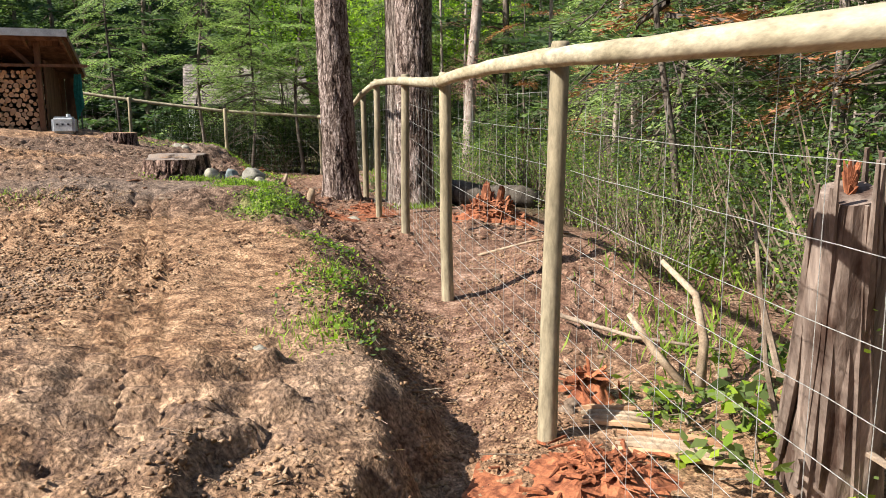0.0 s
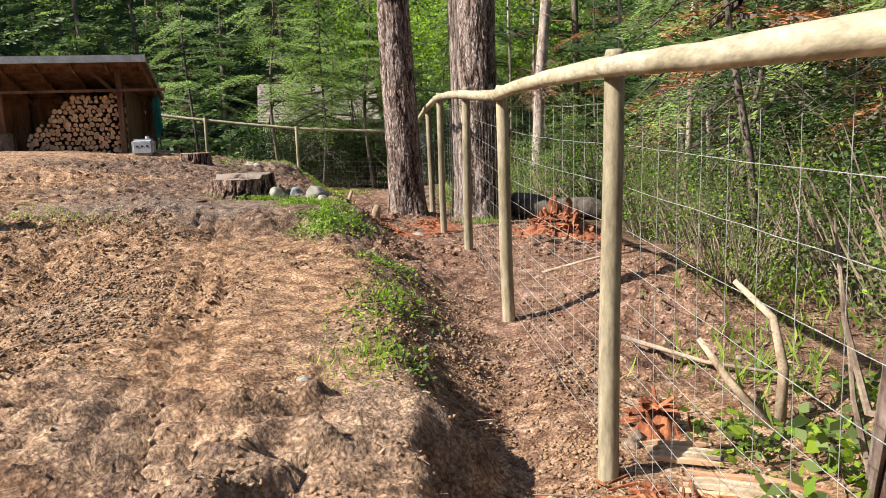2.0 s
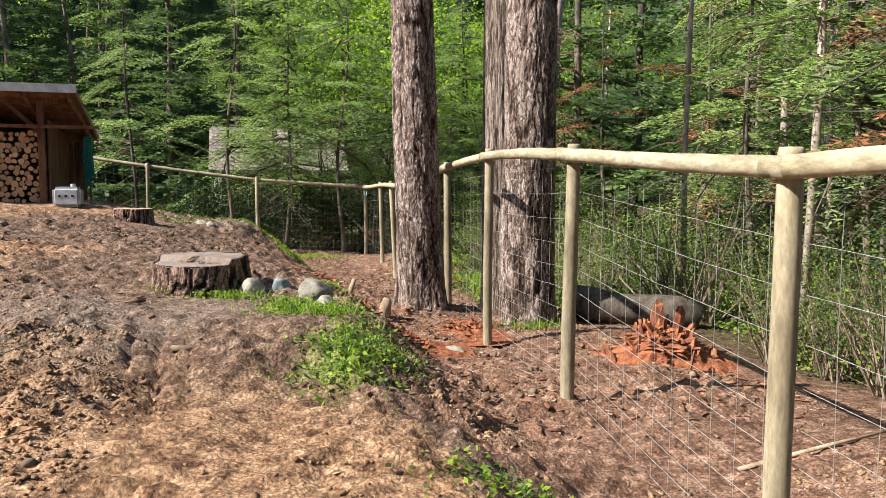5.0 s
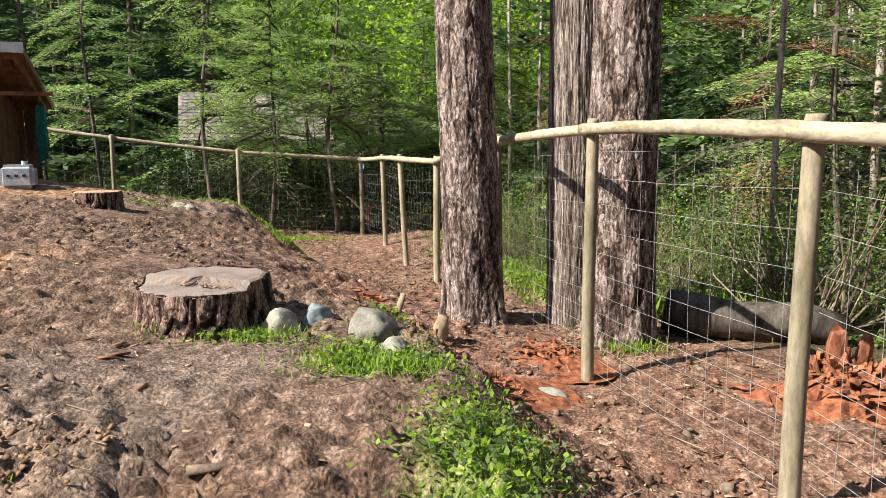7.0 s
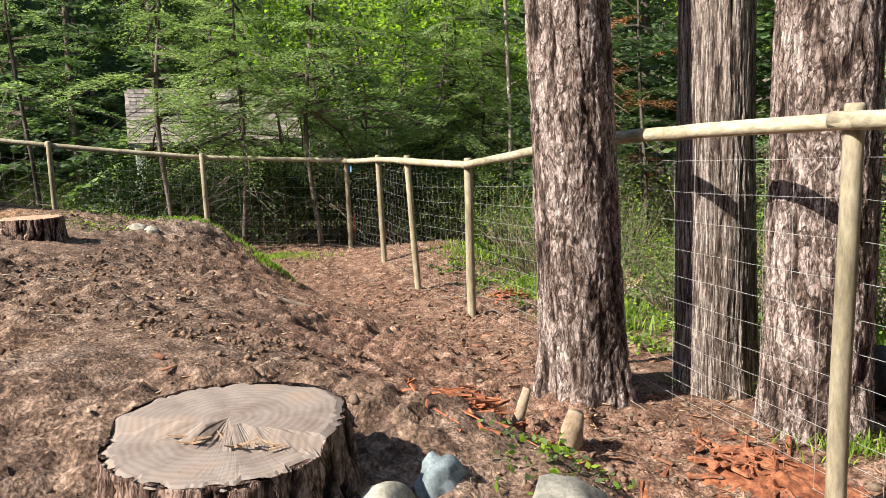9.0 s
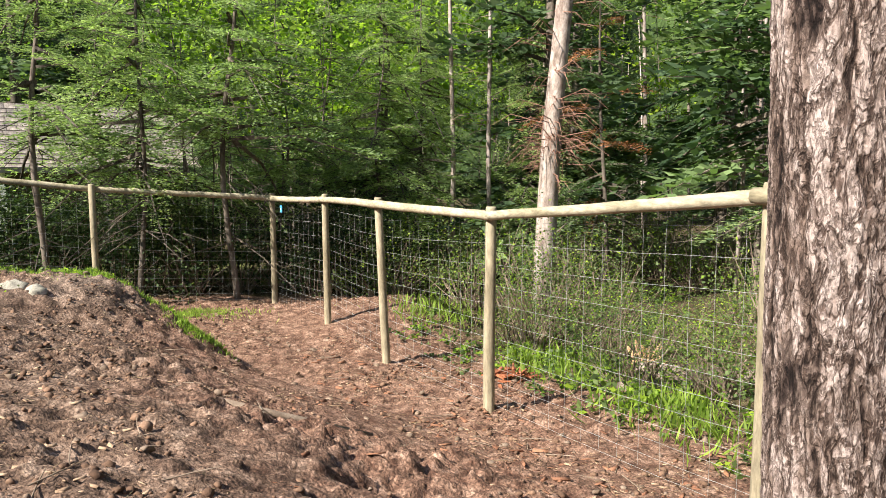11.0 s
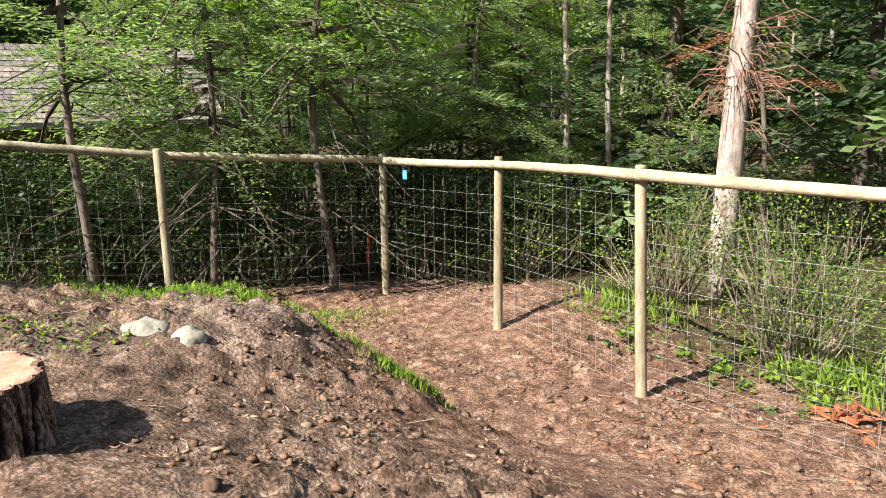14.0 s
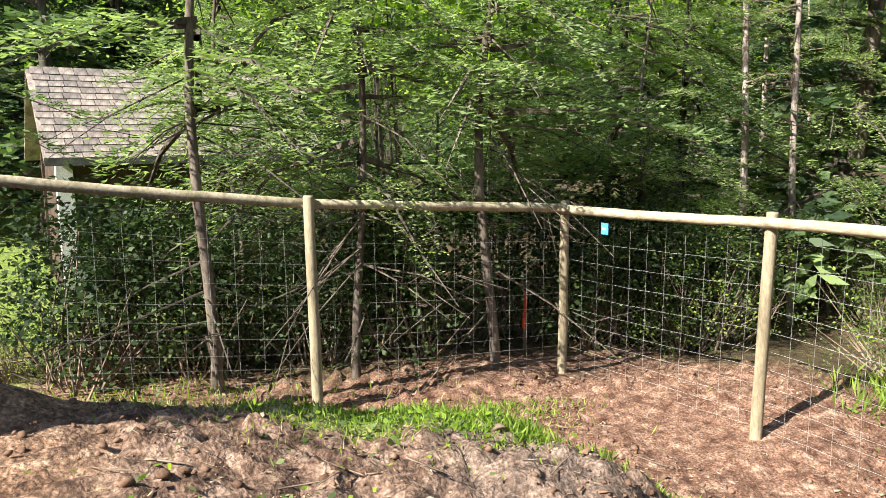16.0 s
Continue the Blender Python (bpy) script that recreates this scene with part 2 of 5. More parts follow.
SHED_WOOD = two_tone("shed_timber", (0.085, 0.04, 0.022), (0.24, 0.125, 0.07), 5, 0.85, (1, 1, 0.2), vary=0.15)
METAL = two_tone("roof_metal", (0.33, 0.35, 0.37), (0.48, 0.50, 0.52), 4, 0.4, metal=0.5)
SHAKE = two_tone("cedar_shake", (0.13, 0.11, 0.10), (0.34, 0.30, 0.275), 6, 0.9, (1, 0.3, 1), vary=0.3)
WALL_DARK = two_tone("dark_siding", (0.05, 0.035, 0.028), (0.12, 0.08, 0.06), 6)
WHITE = two_tone("white_paint", (0.66, 0.67, 0.70), (0.80, 0.80, 0.82), 6, 0.5)
SACK = two_tone("grey_plastic", (0.30, 0.33, 0.36), (0.48, 0.51, 0.55), 6, 0.5)
BLACK = two_tone("black_plastic", (0.012, 0.012, 0.013), (0.03, 0.03, 0.032), 6, 0.5)
STEEL_GREY = two_tone("dark_grey_steel", (0.07, 0.07, 0.065), (0.14, 0.14, 0.13), 6, 0.6)
TEAL = two_tone("teal_netting", (0.01, 0.13, 0.11), (0.03, 0.24, 0.20), 12, 0.7)
BLUE_TAG = two_tone("blue_plastic", (0.05, 0.30, 0.60), (0.12, 0.45, 0.78), 12, 0.5)
RED_TAPE = two_tone("red_tape", (0.60, 0.05, 0.02), (0.75, 0.11, 0.04), 12, 0.6)


# ---- helpers of this scene ----
def mesh(name, verts, faces, mats, idx=None, smooth=False):
    me = bpy.data.meshes.new(name)
    me.from_pydata([tuple(v) for v in verts], [], faces)
    for m in mats if isinstance(mats, (list, tuple)) else [mats]:
        me.materials.append(m)
    if idx is not None:
        me.polygons.foreach_set("material_index", idx)
    if smooth:
        me.polygons.foreach_set("use_smooth", [True] * len(me.polygons))
    me.update()
    return me


class Geo:
    """Collects vertices and faces of one part."""

    def __init__(self):
        self.v, self.f, self.m = [], [], []

    def add(self, verts, faces, mat=0):
        n = len(self.v)
        self.v.extend(verts)
        self.f.extend([tuple(i + n for i in q) for q in faces])
        self.m.extend([mat] * len(faces))
        return self

    def tube(self, pts, radii, sides=8, mat=0, caps=True, wob=0.0, rng=random):
        pts = [Vector(p) for p in pts]
        rings = []
        side = None
        for i, p in enumerate(pts):
            d = (pts[min(i + 1, len(pts) - 1)] - pts[max(i - 1, 0)]).normalized()
            if side is None:
                side = d.orthogonal().normalized()
            side = (side - d * side.dot(d)).normalized()
            up = d.cross(side)
            r = radii[i] if hasattr(radii, "__len__") else radii
            rings.append([tuple(p + (side * math.cos(a) + up * math.sin(a)) * r * (1 + (rng.uniform(-wob, wob) if wob else 0)))
                          for a in (2 * math.pi * k / sides for k in range(sides))])
        faces = [(i * sides + k, i * sides + (k + 1) % sides, (i + 1) * sides + (k + 1) % sides, (i + 1) * sides + k)
                 for i in range(len(pts) - 1) for k in range(sides)]
        if caps:
            faces += [tuple(range(sides))[::-1], tuple((len(pts) - 1) * sides + k for k in range(sides))]
        return self.add([v for r in rings for v in r], faces, mat)

    def box(self, m, sx, sy, sz, bevel=0.0, mat=0):
        """A box with chamfered upright edges, centred on m."""
        c = bevel
        base = [(sx / 2 - c, -sy / 2), (sx / 2, -sy / 2 + c), (sx / 2, sy / 2 - c), (sx / 2 - c, sy / 2), (-sx / 2 + c, sy / 2), (-sx / 2, sy / 2 - c), (-sx / 2, -sy / 2 + c), (-sx / 2 + c, -sy / 2)] if c else \
            [(sx / 2, -sy / 2), (sx / 2, sy / 2), (-sx / 2, sy / 2), (-sx / 2, -sy / 2)]
        n = len(base)
        vs = [tuple(m @ Vector((x, y, z))) for z in (-sz / 2, sz / 2) for x, y in base]
        return self.add(vs, [(k, (k + 1) % n, n + (k + 1) % n, n + k) for k in range(n)] + [tuple(range(n))[::-1], tuple(range(n, 2 * n))], mat)

    def mesh(self, name, mats, smooth=False):
        return mesh(name, self.v, self.f, mats, self.m, smooth)


def thing(name, label, category, at=(0, 0, 0), group="", turn=0):
    ob = new(name)
    ob.matrix_basis = pose(*at, 0, 0, turn)
    return tagged(ob, label, category, group)


def part(name, geo, mats, parent=None, label="", smooth=False):
    ob = new(name, geo.mesh(name, mats, smooth) if isinstance(geo, Geo) else geo)
    ob.parent = parent
    return tagged(ob, label)


def blob(rng, rx, ry, rz, rough=0.18, level=2, flat=0.0, lump=1.7):
    """A stone: a noisy ball, flattened at its foot."""
    bm = bmesh.new()
    bmesh.ops.create_icosphere(bm, subdivisions=level, radius=1)
    o = Vector((rng.uniform(0, 50), rng.uniform(0, 50), rng.uniform(0, 50)))
    for v in bm.verts:
        p = v.co.normalized()
        k = 1 + rough * (noise.noise(p * lump + o) * 1.4 + 0.5 * noise.noise(p * lump * 2.6 + o))
        q = Vector((p.x * rx, p.y * ry, p.z * rz)) * k
        if q.z < -flat * rz:
            q.z = -flat * rz + (q.z + flat * rz) * 0.2
        v.co = q
    vs = [tuple(v.co) for v in bm.verts]
    fs = [tuple(x.index for x in f.verts) for f in bm.faces]
    bm.free()
    return vs, fs


def hash2(ix, iy, s):
    h = np.sin(ix * 127.1 + iy * 311.7 + s * 74.7) * 43758.5453
    return h - np.floor(h)


def vnoise(x, y, s=0):
    ix, iy = np.floor(x), np.floor(y)
    fx, fy = x - ix, y - iy
    fx, fy = fx * fx * (3 - 2 * fx), fy * fy * (3 - 2 * fy)
    a, b = hash2(ix, iy, s), hash2(ix + 1, iy, s)
    c, d = hash2(ix, iy + 1, s), hash2(ix + 1, iy + 1, s)
    return (a + (b - a) * fx) * (1 - fy) + (c + (d - c) * fx) * fy - 0.5


def smooth_step(t):
    t = np.clip(t, 0, 1)
    return t * t * (3 - 2 * t)


# ---- ground ----
# the cut bank: distance along the fence, crest, toe, height of the low strip
BANK = [(-6, 2.6, 3.1, .22), (0, 1.75, 2.0, .22), (2, 1.33, 1.55, .21), (2.7, 1.22, 1.48, .22), (3.4, .95, 1.58, .23), (4.0, .75, 1.6, .25), (5.0, .35, 1.5, .28), (6.2, -.4, 1.1, .33), (8.0, -1.15, .2, .44), (9.0, -1.35, -.2, .44),
        (10.1, -1.85, -1.0, .42), (11.0, -3.3, -1.2, .50), (12.2, -4.5, -1.5, .44), (13.5, -5.4, -1.9, .33), (14.5, -5.9, -2.2, .24), (15.6, -6.2, -2.6, .16), (16.4, -6.2, -3.1, .11), (17.5, -5.3, -3.9, .05),
        (18.1, -5.8, -4.2, .05), (19, -6.9, -5.0, .06), (20, -7.7, -5.4, .08), (21, -9.0, -6.2, .14), (24, -13, -8, .1), (30, -22, -12, .1)]
BANK_A = np.array(BANK)


def low_high(x, y):
    c, t, lo = (np.interp(y, BANK_A[:, 0], BANK_A[:, k]) for k in (1, 2, 3))
    rag = 0.30 * vnoise(y * 1.3, x * 0 + 3, 14) + 0.16 * vnoise(y * 4.1, x * 2, 15) + 0.07 * vnoise(y * 11, x * 8, 16)
    c, t = c + rag * 0.6, t + rag * 0.9
    d = np.maximum(0, c - x)
    hi = 0.77 + 0.07 * np.minimum(d, 4) + 0.02 * np.clip(y - 4, 0, 13) + 0.05 * np.clip(-x - 5.2, 0, 4)
    hi = hi + np.interp(y, [3.4, 5, 7, 9, 12, 15, 16.8], [-.13, -.06, .05, .13, .17, .2, .03])
    lo = lo - 0.05 * np.clip(x - t - 2.2, 0, 5)
    u = np.clip((t - x) / (t - c), 0, 1)
    even = .7 * smooth_step((y - 9.5) / 1.5)
    k = (smooth_step(u) * (1 - even) + u * even) * smooth_step((21 + .8 * np.clip(-x - 8, 0, 5) - y) / 3.0)
    return lo, hi, k, c, t


def lane(x, y, x0, y0, x1, y1):
    """Distance from a wheel lane and the way along it."""
    dx, dy = x1 - x0, y1 - y0
    n = math.hypot(dx, dy)
    u = ((x - x0) * dx + (y - y0) * dy) / n
    w = ((x - x0) * -dy + (y - y0) * dx) / n
    return u, w, (u > 0) & (u < n)


LANES = ((0.5, 1.9, -2.35, 8.0), (-0.85, 2.0, -3.5, 7.6))


def ground_z(x, y, fine=True):
    x, y = np.asarray(x, float), np.asarray(y, float)
    lo, hi, k, c, t = low_high(x, y)
    z = lo + (hi - lo) * k
    near = np.exp(-np.clip(np.hypot(x + 2, y - 10) - 16, 0, 99) / 8)
    # ditch at the bank's foot
    z = z - 0.10 * np.exp(-((x - t - 0.06) / 0.16) ** 2) * np.clip(1 - np.abs(y - 2.6) / 3.6, 0, 1)
    # a slumped ledge above the ditch
    ledge = c - 0.42 + 0.2 * vnoise(y * 1.7, 0 * y, 5) + 0.12 * vnoise(y * 6, x * 3, 5)
    z = z - 0.075 * smooth_step((x - ledge) / 0.06) * k * np.clip(1.2 - np.abs(y - 2.1) / 1.6, 0, 1)
    # spoil heaps and the fresh mound
    for hx, hy, r, h in ((-3.9, 13.0, 1.3, .07), (1.9, 8.9, .9, .02), (2.7, 6.7, 1.1, .25), (-2.0, 20.6, 1.3, .26), (-5.6, 16.6, .35, -.07), (0.6, 6.9, .5, .05), (-2.9, 4.3, .6, .05), (.75, 2.7, .10, -.11), (.82, 2.35, .09, -.10), (.66, 3.1, .08, -.07), (.42, 2.75, .3, .04), (-1.05, 7.1, .22, -.08), (-.75, 6.9, .16, -.07), (-2.5, 12.6, .3, -.1), (-2.9, 12.9, .25, -.08), (-3.5, 13.7, .3, -.07)):
        z = z + h * np.exp(-((x - hx) ** 2 + (y - hy) ** 2) / r ** 2)
    soft = 0.07 * vnoise(x * 0.9, y * 0.9, 1) + 0.05 * vnoise(x * 2.3, y * 2.3, 2)
    z = z + soft * near + (1 - near) * 0.5 * vnoise(x * 0.07, y * 0.07, 3)
    if fine:
        crumble = np.clip(0.65 + 1.6 * vnoise(x * 0.8, y * 0.8, 9) + 0.1 * (k < 0.98) * (k > 0.02), 0.2, 1.3)
        rough = 0.05 * vnoise(x * 4.3, y * 4.3, 4) + 0.075 * np.abs(vnoise(x * 8, y * 8, 6)) + 0.055 * vnoise(x * 14, y * 14, 7) + 0.03 * hash2(np.floor(x * 29), np.floor(y * 24), 3)
        for x0, y0, x1, y1 in LANES:
            u, w, on = lane(x, y, x0, y0, x1, y1)
            crumble = crumble * (1 - 0.85 * on * np.exp(-(w / 0.19) ** 4))
        z = z + rough * crumble * near * (1 + 0.2 * smooth_step((y - 8.6) / 1.5) * (k > 0.05) * smooth_step((17.5 - y) / 1.5))
        for x0, y0, x1, y1 in LANES:
            u, w, on = lane(x, y, x0, y0, x1, y1)
            cleat = smooth_step((np.sin(u * 2 * math.pi / 0.17 + np.sign(w) * 1.4) + .25) * 1.6) * (np.abs(np.abs(w) - 0.085) < 0.068)
            z = z - on * (0.05 * np.exp(-(w / 0.19) ** 4) - 0.062 * cleat) * np.clip(0.95 + 1.2 * vnoise(u * .9, w, 8), .15, 1.3)
    return z


def gz(x, y):
    return float(ground_z(x, y, False))


def axis(lo, hi, step, far):
    core = list(np.arange(lo, hi + 1e-6, step))
    out, d, p = [], step, hi
    while p < far:
        d *= 1.22
        p += d
        out.append(p)
    back, d, p = [], step, lo
    while p > -far:
        d *= 1.22
        p -= d
        back.append(p)
    return np.array(back[::-1] + core + out)


def build_ground():
    xs, ys = axis(-7.4, 3.5, 0.034, 600), axis(0.6, 21.5, 0.038, 600)
    X, Y = np.meshgrid(xs, ys)
    Z = ground_z(X, Y)
    n, m = X.shape
    i = np.arange(n * m).reshape(n, m)
    quads = np.stack([i[:-1, :-1], i[:-1, 1:], i[1:, 1:], i[1:, :-1]], -1).reshape(-1, 4)
    me = bpy.data.meshes.new("ground")
    me.vertices.add(n * m)
    me.vertices.foreach_set("co", np.stack([X, Y, Z], -1).ravel())
    me.loops.add(quads.size)
    me.loops.foreach_set("vertex_index", quads.ravel())
    me.polygons.add(len(quads))
    me.polygons.foreach_set("loop_start", np.arange(0, quads.size, 4))
    me.polygons.foreach_set("use_smooth", np.ones(len(quads), bool))
    lo, hi, k, c, t = low_high(X, Y)
    fence_x = np.interp(Y, [-6, 3.3, 10.2, 15.7, 19.6, 22], [5, 2.1, -.13, -1.78, -3.35, -4.1])
    red = (1 - k) * 0.9 * smooth_step((Y - 3) / 4) + 0.35 * (1 - k) + 0.5 * smooth_step((Y - 16) / 3) * (1 - k)
    damp = smooth_step((Y - 4.2) / 5) * 0.95 * np.maximum(0.35 + 0.65 * smooth_step((X + 5.5) / 2.5), 0.9 * smooth_step((Y - 10) / 2) * smooth_step((X + 9) / 2)) + 0.45 * (k > 0.1) * (k < 0.9)
    green = np.zeros_like(X)
    for gx, gy, rx, ry, w in ((-5.3, 18.1, .9, .35, 1.0), (-6.3, 18.3, .9, .5, .55), (-7.6, 19.8, 1.3, .6, .8), (-.85, 7.6, .35, .8, .6), (-1.45, 8.5, .35, .35, .6), (-14, 29, 8, 7, 1.2), (-24, 40, 15, 14, 1.2)):
        green = np.maximum(green, w * np.exp(-((X - gx) / rx) ** 2 - ((Y - gy) / ry) ** 2))
    wild = smooth_step((X - fence_x - 1.0 - 1.6 * np.exp(-((Y - 7) / 3.5) ** 2)) / 1.2)
    wild = np.maximum(wild, smooth_step((Y - np.interp(X, [-12, -6.7, -4.1, 1], [25, 21.5, 22.6, 22])) / 1.0))
    wild = np.where((X < -9) & (Y < 45), np.minimum(wild, 0.15), wild)
    press = np.zeros_like(X)
    for x0, y0, x1, y1 in LANES:
        u, w, on = lane(X, Y, x0, y0, x1, y1)
        press = np.maximum(press, on * np.exp(-(w / .2) ** 4))
    me.attributes.new("pressed", "FLOAT", "POINT").data.foreach_set("value", press.ravel().astype(np.float32))
    att = me.color_attributes.new("soil_kind", "FLOAT_COLOR", "POINT")
    att.data.foreach_set("color", np.stack([np.clip(red, 0, 1), np.clip(green, 0, 1), np.clip(damp, 0, 1), np.clip(wild, 0, 1)], -1).ravel())
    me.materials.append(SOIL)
    me.update()
    me.validate()
    return tagged(new("ground", me), "bare reddish-brown dug soil with tyre marks and patchy grass", "ground", kind="structure")


build_ground()


# ---- fence ----
# post: x, y, foot, top
POSTS = [(2.82, 0.45, .2, 2.045), (2.092, 3.17, .235, 2.19), (1.328, 5.72, .30, 2.185), (.597, 8.116, .45, 2.31), (-.125, 10.257, .41, 2.365), (-.84, 12.8, .34, 2.29), (-1.778, 15.63, .165, 2.025),
         (-2.542, 17.9, .045, 2.025), (-3.23, 19.84, .07, 2.006), (-4.125, 22.02, -.01, 1.945), (-6.70, 21.15, .16, 2.115), (-9.18, 20.35, .5, 2.435), (-11.4, 19.9, .95, 2.8)]
LEANS = {1: (.03, .14), 7: (-.09, -.05), 8: (-.02, -.12), 9: (.0, -.06), 10: (-.02, .03)}


def fence():
    rng = random.Random(4)
    f = thing("fence", "tall wire deer fence on round peeled posts with a top rail", "fence")
    foot = {}
    for i, (x, y, z0, z1) in enumerate(POSTS):
        lean = Vector((rng.uniform(-.03, .03), rng.uniform(-.03, .03), 0))
        if i in LEANS:
            lean = Vector((*LEANS[i], 0))
        r = rng.uniform(.045, .051)
        h = z1 - z0
        pts = [(0, 0, -.35 - z0 * 0), (0, 0, 0), tuple(lean * .35 + Vector((rng.uniform(-.006, .006), 0, h * .35))), tuple(lean * .7 + Vector((0, 0, h * .7))), tuple(lean + Vector((0, 0, h - .02))), tuple(lean + Vector((0, 0, h)))]
        g = Geo().tube(pts, [r * 1.04, r * 1.03, r, r * .97, r * .95, r * .84], 14, wob=.025, rng=rng)
        p = part("post", g, POST, f, smooth=True)
        p.location = (x, y, z0)
        foot[i] = (Vector((x, y, z0)), Vector((x, y, z0)) + lean + Vector((0, 0, h)))
    for i in range(len(POSTS) - 1):
        a, b = foot[i][1] - Vector((0, 0, .075)), foot[i + 1][1] - Vector((0, 0, .075))
        out = Vector((-(b - a).y, (b - a).x, 0)).normalized() * (.05 if i < 9 else -.05)
        a, b = a + out, b + out
        r0, r1 = (rng.uniform(.044, .049), rng.uniform(.039, .044)) if i % 2 else (rng.uniform(.039, .044), rng.uniform(.044, .049))
        d = (b - a).normalized()
        n = 12
        bow = rng.uniform(-.02, .02)
        pts = [a - d * .07 + (b - a + d * .14) * (k / n) + Vector((0, 0, bow * math.sin(math.pi * k / n) + rng.uniform(-.004, .004))) for k in range(n + 1)]
        g = Geo().tube([p - a for p in pts], [r0 + (r1 - r0) * k / n for k in range(n + 1)], 12, wob=.03, rng=rng)
        part("rail", g, RAIL, f, smooth=True).location = a
    # woven wire: rows closer together towards the ground
    rows = [.06, .17, .28, .40, .53, .67, .82, .98, 1.15, 1.34, 1.53, 1.72]
    for i in range(len(POSTS) - 1):
        (a0, a1), (b0, b1) = foot[i], foot[i + 1]
        back = Vector((-(b0 - a0).y, (b0 - a0).x, 0)).normalized() * (-.062)
        span = (b0 - a0).length
        g = Geo()
        for z in rows:
            n = 14
            sag = rng.uniform(.004, .018)
            pts = []
            for k in range(n + 1):
                u = k / n
                p = a0.lerp(b0, u) + Vector((0, 0, z)) + back + (a1 - a0).lerp(b1 - b0, u) * Vector((1, 1, 0)) * (z / 1.9)
                p.z += -sag * math.sin(math.pi * u) + rng.uniform(-.003, .003)
                pts.append(p - a0)
            g.tube(pts, .0013, 4, caps=False)
        n = int(span / .205)
        for k in range(1, n):
            u = k / n
            pts = []
            for z in rows[::2] + [rows[-1] + .06]:
                p = a0.lerp(b0, u) + Vector((rng.uniform(-.004, .004), rng.uniform(-.004, .004), z)) + back + (a1 - a0).lerp(b1 - b0, u) * Vector((1, 1, 0)) * (z / 1.9)
                pts.append(p - a0)
            g.tube(pts, .0011, 4, caps=False)
        part("wire_mesh", g, WIRE, f, "light galvanised woven wire mesh").location = a0
    return f


fence()


# ---- large trees ----
def trunk_mesh(name, mat, r0, r1, height, lean=(0, 0), furrows=26, depth=.03, flare=.35, sides=220, rows=420, seed=1, plates=1.0):
    """A furrowed trunk: bark plates stand out of dark, upright cracks."""
    zs = np.concatenate([np.linspace(-.3, 5.2, int(rows * .8)), np.linspace(5.25, height, rows - int(rows * .8))])
    A, Z = np.meshgrid(np.linspace(0, 2 * np.pi, sides, endpoint=False), zs)
    u = np.minimum(Z / height, 1)
    R = r0 + (r1 - r0) * np.clip(u, 0, 1) + flare * r0 * np.exp(-np.clip(Z, 0, 9) / .28) * (.55 + .45 * np.cos(5 * A + seed))
    per = furrows

    def ring(freq, zf, s):
        a = A / (2 * np.pi) * freq
        w = .5 * vnoise(Z * 2.3, a * 0 + s, s + 9) + .5 * vnoise(a * .8 + 50, Z * 9, s + 3)
        wrap = smooth_step(A / (2 * np.pi) / .12)
        n1 = vnoise(a + w, Z * zf, s)
        n2 = vnoise(a + w - freq, Z * zf, s)
        return n1 * wrap + n2 * (1 - wrap)

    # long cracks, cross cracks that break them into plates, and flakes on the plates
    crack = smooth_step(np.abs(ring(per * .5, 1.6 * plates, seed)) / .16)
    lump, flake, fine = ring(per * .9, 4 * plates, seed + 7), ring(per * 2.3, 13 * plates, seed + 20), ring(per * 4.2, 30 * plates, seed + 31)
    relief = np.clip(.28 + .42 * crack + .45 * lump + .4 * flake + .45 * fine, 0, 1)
    R = R + depth * (relief - .6) + .02 * vnoise(A * 1.2, Z * .8, seed + 5) * np.clip(np.sin(A / 2), 0, 1)
    X = R * np.cos(A) + lean[0] * Z
    Y = R * np.sin(A) + lean[1] * Z
    m, k = A.shape
    i = np.arange(m * k).reshape(m, k)
    j = np.roll(i, -1, 1)
    quads = np.stack([i[:-1], j[:-1], j[1:], i[1:]], -1).reshape(-1, 4)
    me = bpy.data.meshes.new(name)
    me.vertices.add(m * k)
    me.vertices.foreach_set("co", np.stack([X, Y, Z], -1).ravel())
    me.loops.add(quads.size)
    me.loops.foreach_set("vertex_index", quads.ravel())
    me.polygons.add(len(quads))
    me.polygons.foreach_set("loop_start", np.arange(0, quads.size, 4))
    me.polygons.foreach_set("use_smooth", np.ones(len(quads), bool))
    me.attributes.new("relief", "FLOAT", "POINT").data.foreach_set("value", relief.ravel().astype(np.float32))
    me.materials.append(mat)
    me.update()
    me.validate()
    return me


def quads_mesh(name, Q, mats, idx=None):
    """Leaves: one quad each, as an (n, 4, 3) array."""
    Q = np.asarray(Q, np.float32)
    n = len(Q)
    me = bpy.data.meshes.new(name)
    me.vertices.add(n * 4)
    me.vertices.foreach_set("co", Q.ravel())
    me.loops.add(n * 4)
    me.loops.foreach_set("vertex_index", np.arange(n * 4))
    me.polygons.add(n)
    me.polygons.foreach_set("loop_start", np.arange(0, n * 4, 4))
    for m in mats if isinstance(mats, (list, tuple)) else [mats]:
        me.materials.append(m)
    if idx is not None:
        me.polygons.foreach_set("material_index", idx)
    me.update()
    me.validate()
    return me


def leaves(P, D, S, length, width, kink=.25):
    """Pointed quads from places P along D, spread along S."""
    D = D / np.maximum(np.linalg.norm(D, axis=1, keepdims=True), 1e-6)
    S = S - (S * D).sum(1, keepdims=True) * D
    S = S / np.maximum(np.linalg.norm(S, axis=1, keepdims=True), 1e-6)
    L, W = np.reshape(length, (-1, 1)), np.reshape(width, (-1, 1))
    N = np.cross(D, S) * L * kink
    return np.stack([P, P + D * L * .45 + S * W, P + D * L + N * .5, P + D * L * .45 - S * W], 1)


